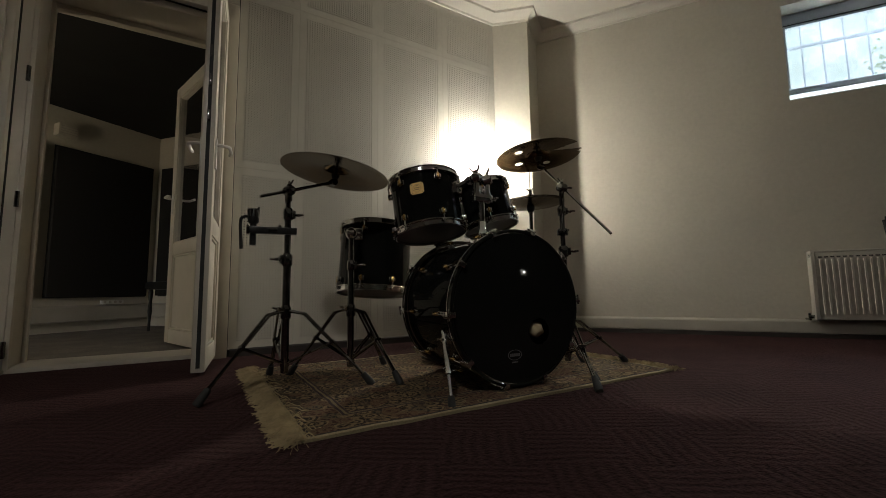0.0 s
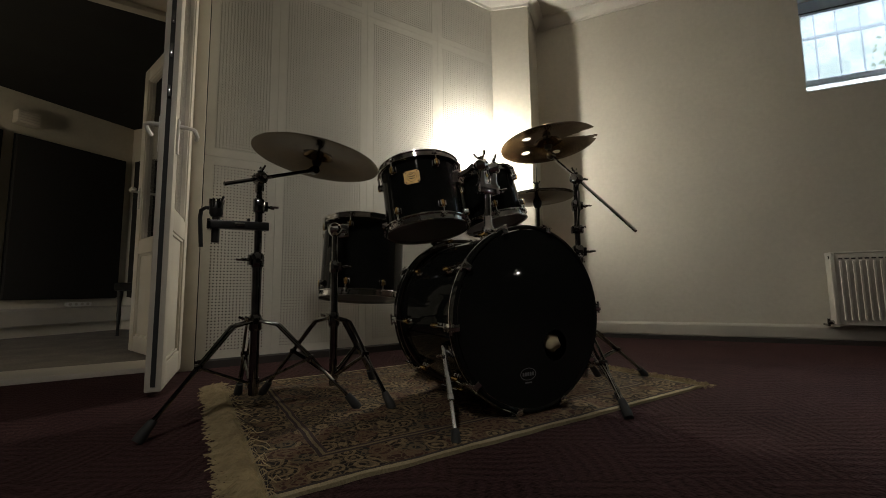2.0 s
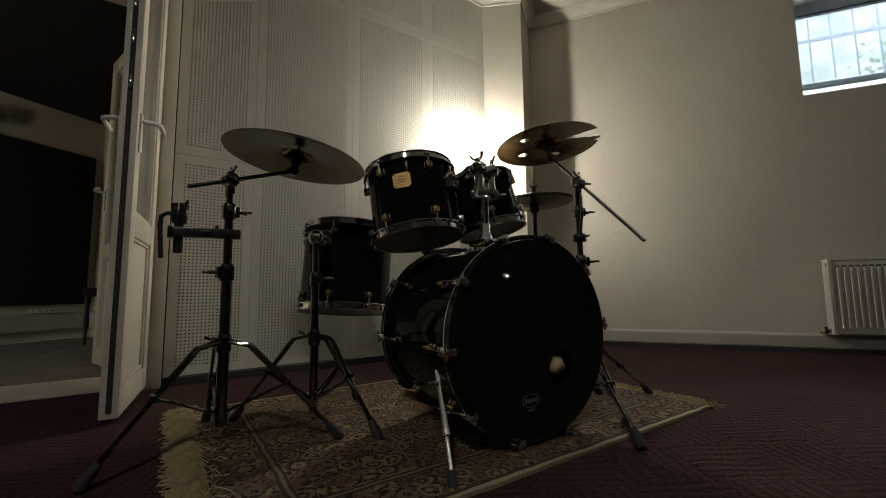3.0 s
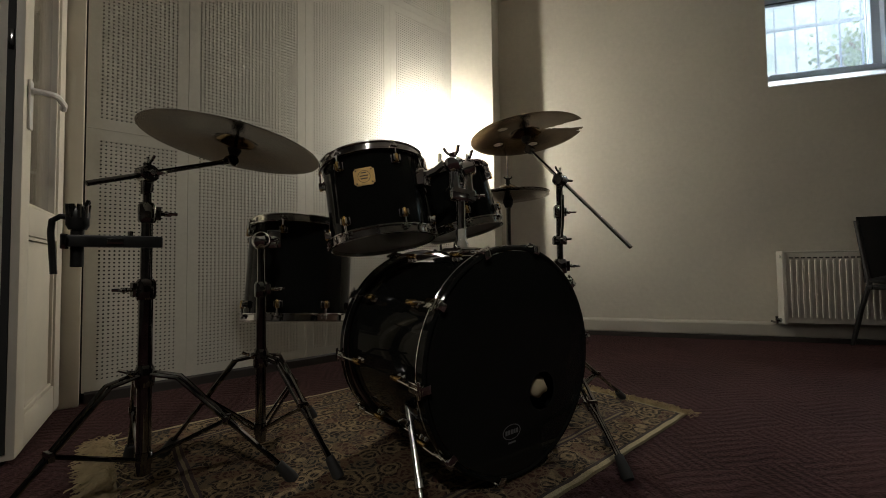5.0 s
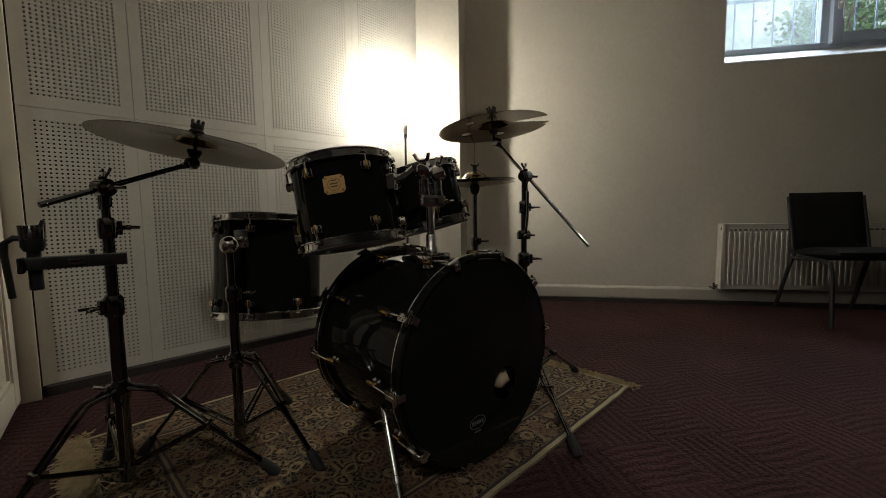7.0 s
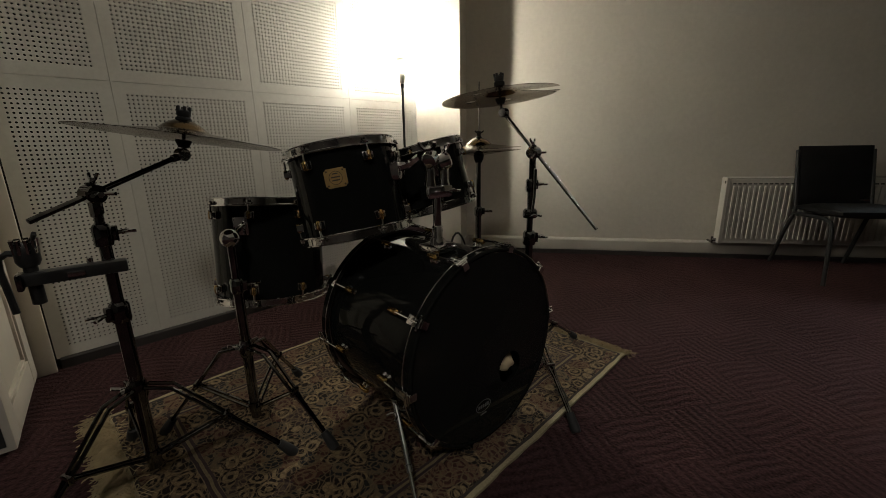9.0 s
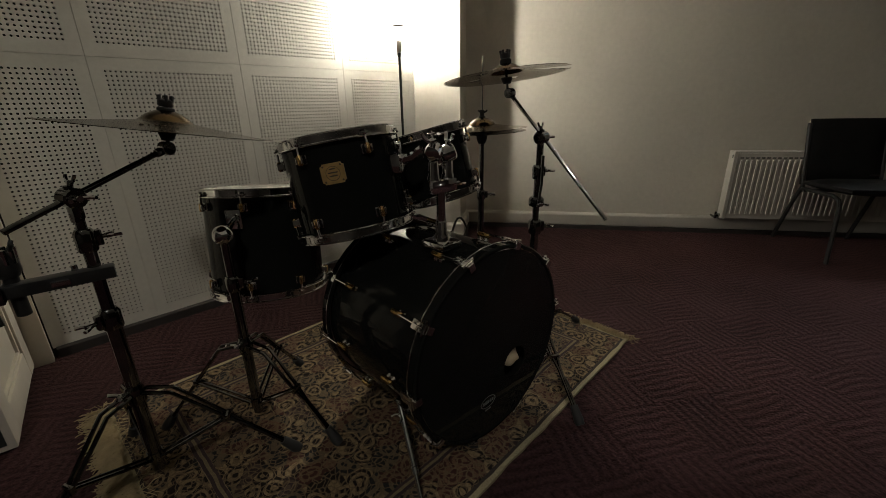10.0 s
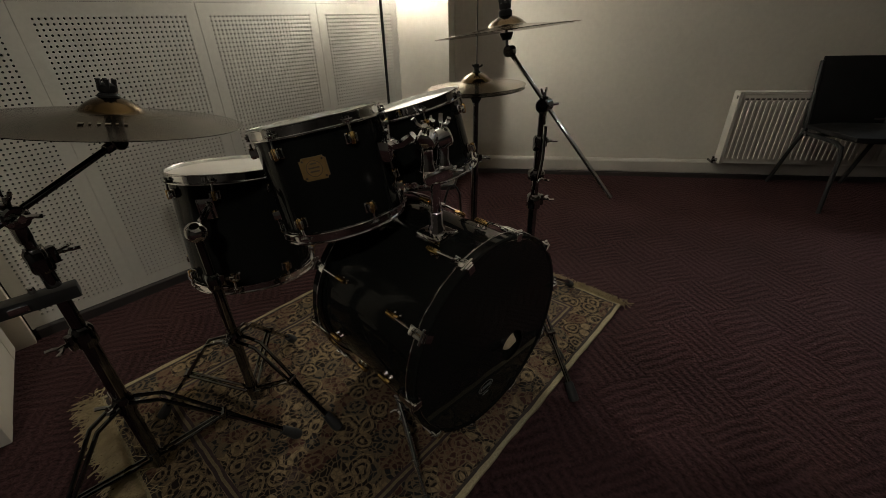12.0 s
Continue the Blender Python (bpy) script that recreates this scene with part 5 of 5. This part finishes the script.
def cymbal(name, label, c, tilt, r, material, bell=0.055, holes=(), notch=(), drop=0.012, mark=None):
    """A bronze cymbal: raised bell, gently falling bow, thin edge. holes: (angle, distance, radius); notch: angle, width, depth."""
    z = Vector((*tilt, 1)).normalized()
    t = thing(name, c, label, "cymbal", "cymbals of the kit")
    prof = []
    for k in range(36):
        q = k / 35
        rr = 0.006 + (r - 0.006) * q
        hh = drop * 1.6 * (1 - q) ** 1.3 + (0.022 * max(0, 1 - (rr / bell) ** 2) ** 0.7 if rr < bell else 0)
        prof.append((rr, hh))
    b = B()
    lathe(b, (0, 0, 0), (0, 0, 1), prof + [(rr, hh - 0.0013) for rr, hh in prof[::-1]], 128, closed=True)
    inside = set()
    for a, dist, hr in holes:
        o = Vector((math.cos(a) * dist, math.sin(a) * dist))
        for v in b.verts:
            w = v.co.xy - o
            if w.length < hr:
                inside.add(v)
    doomed = [f for f in b.faces if all(v in inside for v in f.verts)]
    for f in b.faces:
        m = f.calc_center_median()
        rr = math.hypot(m.x, m.y)
        for a, half, depth in notch:
            da = (math.atan2(m.y, m.x) - a + math.pi) % (2 * math.pi) - math.pi
            if rr > r - depth and abs(da) * rr < half * (rr - (r - depth)) / depth:
                doomed.append(f)
                break
    bmesh.ops.delete(b, geom=list(set(doomed)), context="FACES")
    for a, dist, hr in holes:
        o = Vector((math.cos(a) * dist, math.sin(a) * dist))
        for v in b.verts:
            w = v.co.xy - o
            if w.length < hr:
                w = w.normalized() * hr
                v.co.x, v.co.y = o.x + w.x, o.y + w.y
    m4 = Vector((0, 0, 1)).rotation_difference(z).to_matrix().to_4x4()
    bmesh.ops.transform(b, matrix=Matrix.Translation(c) @ m4, verts=b.verts)
    part("plate", b, material, t, "bronze plate")
    if mark is not None:
        b = B()
        d, e = Vector((math.cos(mark), math.sin(mark), 0)), Vector((-math.sin(mark), math.cos(mark), 0))
        for k, (w, l) in enumerate(((0.008, 0.016), (0.004, 0.010), (0.005, 0.012), (0.008, 0.014), (0.004, 0.010), (0.005, 0.011))):
            rr = 0.125
            hh = drop * 1.6 * (1 - rr / r) ** 1.3 + 0.0016
            block(b, d * rr + e * (k - 2.5) * 0.013 + Vector((0, 0, hh)), (w, l, 0.0008), x=e)
        bmesh.ops.transform(b, matrix=Matrix.Translation(c) @ m4, verts=b.verts)
        part("print", b, M_BARS, t, "dark printed mark")
    return t, z


def cymbal_top(parent, c, z, down=0.055):
    """Stud, felts and sleeve that hold a cymbal on its tilter."""
    c = Vector(c)
    b = B()
    rod(b, c - z * down, c + z * 0.075, 0.0045, segs=10)
    part("stud", b, M_STEEL, parent)
    b = B()
    lathe(b, c + z * 0.036, z, [(0, 0), (0.017, 0), (0.019, 0.004), (0.019, 0.014), (0.016, 0.017), (0, 0.017)], 16)
    part("felt", b, M_FELTC, parent, "black felt washer")
    b = B()
    lathe(b, c - z * 0.004, -z, [(0, 0), (0.018, 0), (0.019, 0.004), (0.012, 0.02), (0, 0.02)], 16)
    part("felt", b, M_FELTC, parent, "black felt washer")
    b = B()
    lathe(b, c + z * 0.054, z, [(0, 0), (0.014, 0), (0.017, 0.004), (0.017, 0.014), (0.012, 0.018), (0, 0.018)], 12)
    for k in range(6):
        a = k * math.pi / 3
        x, y, _ = frame_of(z)
        rod(b, c + z * 0.062 + (x * math.cos(a) + y * math.sin(a)) * 0.013, c + z * 0.08 + (x * math.cos(a) + y * math.sin(a)) * 0.015, 0.004, segs=6)
    part("top_nut", b, M_CABLE, parent, "black toothed top nut")


# crash cymbal stand with a side clamp
LX = (0.362, 1.800)
ls = thing("cymbal_stand", (*LX, 0), "dark chrome boom cymbal stand with a side clamp", "cymbal stand", "cymbal stands")
tripod(ls, LX, 0.300, 0.10, [(0.075, 1.675), (0.660, 1.640), (0.345, 2.06)])
tube(ls, LX, 0.06, 0.515, 0.0155)
tube(ls, LX, 0.50, 0.705, 0.0125, name="middle_tube")
tube(ls, LX, 0.69, 0.756, 0.0095, name="upper_tube")
collar(ls, LX, 0.505, 0.021, 0.05)
collar(ls, LX, 0.692, 0.019, 0.05, (0.9, 0.3, 0))
LT = Vector((0.562, 1.858, 0.864))
boom(ls, (0.250, 1.752, 0.744), LT, (0.360, 1.786, 0.786))
cz = Vector((0.157, -0.015, 1)).normalized()
CL = Vector((0.572, 1.860, 0.905))
cymbal_top(ls, CL, cz, 0.03)
cymbal("crash_cymbal", "large dull bronze crash cymbal, tilted", CL, (0.157, -0.015), 0.238, M_CRASH, drop=0.017, mark=-1.9)
b = B()
block(b, (0.302, 1.795, 0.619), (0.185, 0.034, 0.027), x=(1, -0.12, 0), bevel=0.004)
mc = part("clamp_bar", b, M_CLAMP, ls, "black multi-clamp bar")
b = B()
block(b, (0.302, 1.7765, 0.619), (0.03, 0.006, 0.012), x=(1, -0.12, 0), bevel=0.001)
rod(b, (0.33, 1.80, 0.63), (0.33, 1.80, 0.645), 0.006)
part("clamp_plate", b, M_CHROME, mc)
b = B()
rod(b, (0.235, 1.812, 0.56), (0.235, 1.812, 0.66), 0.0125)
lathe(b, (0.235, 1.812, 0.645), (0, 0, 1), [(0, 0), (0.016, 0), (0.021, 0.01), (0.021, 0.04), (0.017, 0.05), (0, 0.052)], 16)
wing_nut(b, (0.245, 1.81, 0.69), (0.4, 0, 1), 0.014)
part("side_post", b, M_CLAMP, mc)
b = B()
for k in range(9):
    a = k * math.tau / 9
    rod(b, (0.235 + 0.017 * math.cos(a), 1.812 + 0.017 * math.sin(a), 0.672), (0.235 + 0.019 * math.cos(a), 1.812 + 0.019 * math.sin(a), 0.703), 0.0048, segs=8)
part("knurled_nut", b, M_CHROME, mc)
b = B()
block(b, (0.215, 1.799, 0.617), (0.010, 0.045, 0.034), x=(1, -0.12, 0), bevel=0.003)
part("clamp_hinge", b, M_STEEL, mc)
b = B()
pipe(b, [(0.235, 1.812, 0.672), (0.205, 1.82, 0.675), (0.192, 1.822, 0.665), (0.190, 1.823, 0.64), (0.196, 1.825, 0.545)], 0.0065)
part("bent_rod", b, M_CLAMP, mc)

# floor tom stand
FX = (0.637, 1.828)
fs = thing("tom_stand", (*FX, 0), "dark chrome clamp stand holding the floor tom", "tom stand")
tripod(fs, FX, 0.296, 0.09, [(0.755, 1.575), (0.425, 2.02), (0.870, 2.02)])
tube(fs, FX, 0.05, 0.50, 0.0145)
tube(fs, FX, 0.48, 0.625, 0.0115, name="upper_tube")
collar(fs, FX, 0.49, 0.019, 0.045, (0.8, -0.5, 0))
b = B()
bmesh.ops.create_uvsphere(b, u_segments=18, v_segments=12, radius=0.027, matrix=Matrix.Translation((*FX, 0.632)))
rod(b, (*FX, 0.632), (0.705, 1.925, 0.645), 0.0095)
block(b, (0.708, 1.930, 0.645), (0.045, 0.03, 0.06), x=(0.83, -0.55, 0), bevel=0.006)
part("ball_clamp", b, M_CHROME, fs)

# china stand
RX = (1.505, 1.398)
rs_ = thing("cymbal_stand", (*RX, 0), "chrome boom cymbal stand beside the bass drum", "cymbal stand", "cymbal stands")
tripod(rs_, RX, 0.235, 0.09, [(1.315, 1.085), (1.895, 1.385), (1.40, 1.72)])
tube(rs_, RX, 0.05, 0.55, 0.0145)
tube(rs_, RX, 0.53, 0.75, 0.0115, name="middle_tube")
tube(rs_, RX, 0.74, 0.83, 0.009, name="upper_tube")
collar(rs_, RX, 0.545, 0.023, 0.050, (0.9, -0.5, 0))
collar(rs_, RX, 0.635, 0.026, 0.032, (-0.6, -0.7, 0))
collar(rs_, RX, 0.735, 0.019, 0.045, (0.9, -0.2, 0))
RT = Vector((1.512, 1.527, 0.985))
boom(rs_, (1.542, 1.166, 0.601), RT, (1.505, 1.392, 0.846), m=M_CHROME)
b = B()
pipe(b, [(1.496, 1.376, 0.79), (1.482, 1.368, 0.70), (1.478, 1.372, 0.645)], 0.005)
part("memory_rod", b, M_STEEL, rs_)
rz = Vector((-0.025, 0.114, 1)).normalized()
CR = Vector((1.505, 1.538, 1.038))
cymbal_top(rs_, CR, rz, 0.05)
fa = math.atan2(-0.55, 0.83)
cymbal("china_cymbal", "old bronze effects cymbal with round ports and a broken edge", CR, (-0.025, 0.114), 0.210, M_CYMOLD, holes=[(radians(k), 0.122, 0.019) for k in (177, 100, 25)],
       notch=[(fa - 0.50, 0.045, 0.14), (fa - 0.14, 0.014, 0.025)])

# hi-hat
HX = (1.640, 1.748)
hs = thing("hi_hat_stand", (*HX, 0), "chrome hi-hat stand behind the drums", "hi-hat stand")
tripod(hs, HX, 0.26, 0.10, [(1.46, 1.90), (1.86, 1.90), (1.72, 1.50)])
tube(hs, HX, 0.04, 0.60, 0.0135)
tube(hs, HX, 0.58, 0.82, 0.0105, name="upper_tube")
tube(hs, HX, 0.60, 1.125, 0.0032, M_CHROME, "pull_rod")
collar(hs, HX, 0.59, 0.018, 0.04, (0.7, -0.7, 0))
b = B()
lathe(b, (*HX, 0.80), (0, 0, 1), [(0, 0), (0.013, 0), (0.02, 0.015), (0.023, 0.035), (0.016, 0.042), (0, 0.042)], 16)
part("seat_cup", b, M_FELTC, hs, "black seat cup")
b = B()
lathe(b, (*HX, 0.885), (0, 0, 1), [(0, 0), (0.014, 0), (0.014, 0.02), (0.009, 0.024), (0.009, 0.045), (0, 0.045)], 14)
wing_nut(b, (HX[0] - 0.008, HX[1] - 0.01, 0.92), (-0.8, -0.6, 0.5), 0.012)
part("clutch", b, M_FELTC, hs, "black felt clutch")
cymbal("hi_hat_cymbal", "small bronze hi-hat cymbal", Vector((*HX, 0.858)), (-0.03, 0.03), 0.178, M_CYM, drop=0.016)
cymbal("hi_hat_cymbal", "lower bronze hi-hat cymbal", Vector((*HX, 0.846)), (-0.03, 0.03), 0.176, M_CYM, drop=-0.010, bell=0.02)

# bass pedal behind the drum
PX = back - BA * 0.06
pd = thing("bass_pedal", (PX.x, PX.y, 0), "dark metal bass drum pedal", "drum pedal")
b = B()
block(b, (PX.x, PX.y + 0.11, 0.02), (0.09, 0.30, 0.012), bevel=0.003)
part("base_plate", b, M_STEEL, pd)
b = B()
block(b, (PX.x, PX.y + 0.12, 0.075), (0.07, 0.27, 0.012), z=(0, -0.25, 1), bevel=0.003)
part("footboard", b, M_STEEL, pd)
for s in (-1, 1):
    b = B()
    block(b, (PX.x + s * 0.05, PX.y, 0.12), (0.014, 0.03, 0.21), bevel=0.004)
    part("post", b, M_STEEL, pd)
b = B()
rod(b, (PX.x - 0.08, PX.y, 0.22), (PX.x + 0.08, PX.y, 0.22), 0.008)
rod(b, (PX.x, PX.y, 0.22), (PX.x, PX.y + 0.05, 0.36), 0.004)
part("beater_shaft", b, M_CHROME, pd)
b = B()
bmesh.ops.create_uvsphere(b, u_segments=16, v_segments=10, radius=0.028, matrix=Matrix.Translation((PX.x, PX.y + 0.05, 0.37)))
part("beater", b, M_FELTC, pd)

# floor lamp that lights the corner
fl = thing("floor_lamp", (LAMP.x, LAMP.y, 0), "thin black floor lamp with a bare lit bulb", "floor lamp")
b = B()
lathe(b, (LAMP.x, LAMP.y, 0), (0, 0, 1), [(0, 0), (0.10, 0), (0.102, 0.006), (0.09, 0.012), (0.012, 0.018), (0, 0.018)], 32)
part("base", b, M_CABLE, fl)
b = B()
rod(b, (LAMP.x, LAMP.y, 0.015), (LAMP.x, LAMP.y, 1.235), 0.0075)
rod(b, (LAMP.x, LAMP.y, 1.225), (LAMP.x, LAMP.y, 1.25), 0.012)
part("pole", b, M_CABLE, fl)
b = B()
lathe(b, (LAMP.x, LAMP.y, 1.248), (0, 0, 1), [(0, 0), (0.014, 0), (0.018, 0.01), (0.018, 0.06), (0.014, 0.068), (0, 0.068)], 18)
part("socket", b, M_RAD, fl, "off-white bulb socket")
b = B()
lathe(b, (LAMP.x, LAMP.y, 1.316), (0, 0, 1), [(0, 0), (0.013, 0), (0.015, 0.02), (0.028, 0.06), (0.032, 0.085), (0.028, 0.108), (0.015, 0.122), (0, 0.126)], 24)
# added dish, lost in the glow: keeps the bulb's light off the floor
cutoff_bm = B()
lathe(cutoff_bm, (LAMP.x, LAMP.y, LAMP.z - 0.052), (0, 0, 1), [(0.016, 0), (0.030, 0.002), (0.037, 0.012), (0.037, 0.015), (0.030, 0.005), (0.016, 0.004)], 32, closed=True)
part("cutoff_dish", cutoff_bm, M_SILL, fl, "white dish added under the bulb to block its downward light")
bulb_part = part("bulb", b, M_BULB, fl, "glowing bulb")
bulb_part.visible_shadow = False

# unseen fixture made for the fill light; its shade cuts light above
bl = thing("added_pendant", (BACK_LAMP.x, BACK_LAMP.y, CEIL), "added unseen pendant lamp with a lit bulb, fills the room from behind", "pendant lamp")
b = B()
lathe(b, (BACK_LAMP.x, BACK_LAMP.y, CEIL), (0, 0, -1), [(0, 0), (0.05, 0), (0.05, 0.02), (0.006, 0.035), (0.004, CEIL - BACK_LAMP.z - 0.10), (0, CEIL - BACK_LAMP.z - 0.10)], 20)
part("cord", b, M_CABLE, bl)
b = B()
lathe(b, BACK_LAMP, (0, 0, 1), [(0.175, -0.08), (0.150, 0.05), (0.06, 0.11), (0, 0.115), (0, 0.108), (0.056, 0.103), (0.144, 0.046), (0.171, -0.08)], 40)
part("shade", b, M_REAR, bl, "dark shade added to keep light off the upper wall")
b = B()
bmesh.ops.create_uvsphere(b, u_segments=18, v_segments=10, radius=0.05, matrix=Matrix.Translation(BACK_LAMP))
part("bulb", b, emitter("lit_globe", (1.0, 0.96, 0.88), 12.0), bl).visible_shadow = False

# small spotlight on a low stand at the far end of the room
sl = thing("spotlight", (SPOT.x, SPOT.y, 0), "small lit black spotlight on a low tripod stand", "spotlight")
aim = (Vector((0.25, 1.7, 0.35)) - SPOT).normalized()
b = B()
lathe(b, SPOT - aim * 0.10, aim, [(0, 0), (0.045, 0), (0.055, 0.02), (0.060, 0.27), (0.056, 0.27), (0.050, 0.03), (0, 0.03)], 28)
part("housing", b, M_CABLE, sl)
b = B()
rod(b, (SPOT.x, SPOT.y, 0.20), (SPOT.x, SPOT.y, SPOT.z - 0.055), 0.012)
part("stem", b, M_CABLE, sl)
for k in range(3):
    b = B()
    rod(b, (SPOT.x, SPOT.y, 0.24), (SPOT.x + 0.22 * math.cos(k * 2.094), SPOT.y + 0.22 * math.sin(k * 2.094), 0.004), 0.008)
    part("leg", b, M_CABLE, sl)

# cable behind the drums
cable = thing("cable", (1.35, 1.95, 0), "black cable lying behind the drums", "cable")
b = B()
pipe(b, curve_pts((1.30, 1.98, 0.008), (1.36, 2.0, 0.05), (1.46, 1.78, 0.30), 6) + curve_pts((1.47, 1.77, 0.42), (1.50, 1.76, 0.58), (1.56, 1.76, 0.46), 6) + curve_pts((1.58, 1.77, 0.36), (1.62, 1.80, 0.03), (1.66, 1.92, 0.006), 8) + [(1.8, 2.2, 0.006), (2.0, 2.55, 0.006)], 0.0045)
part("lead", b, M_CABLE, cable)
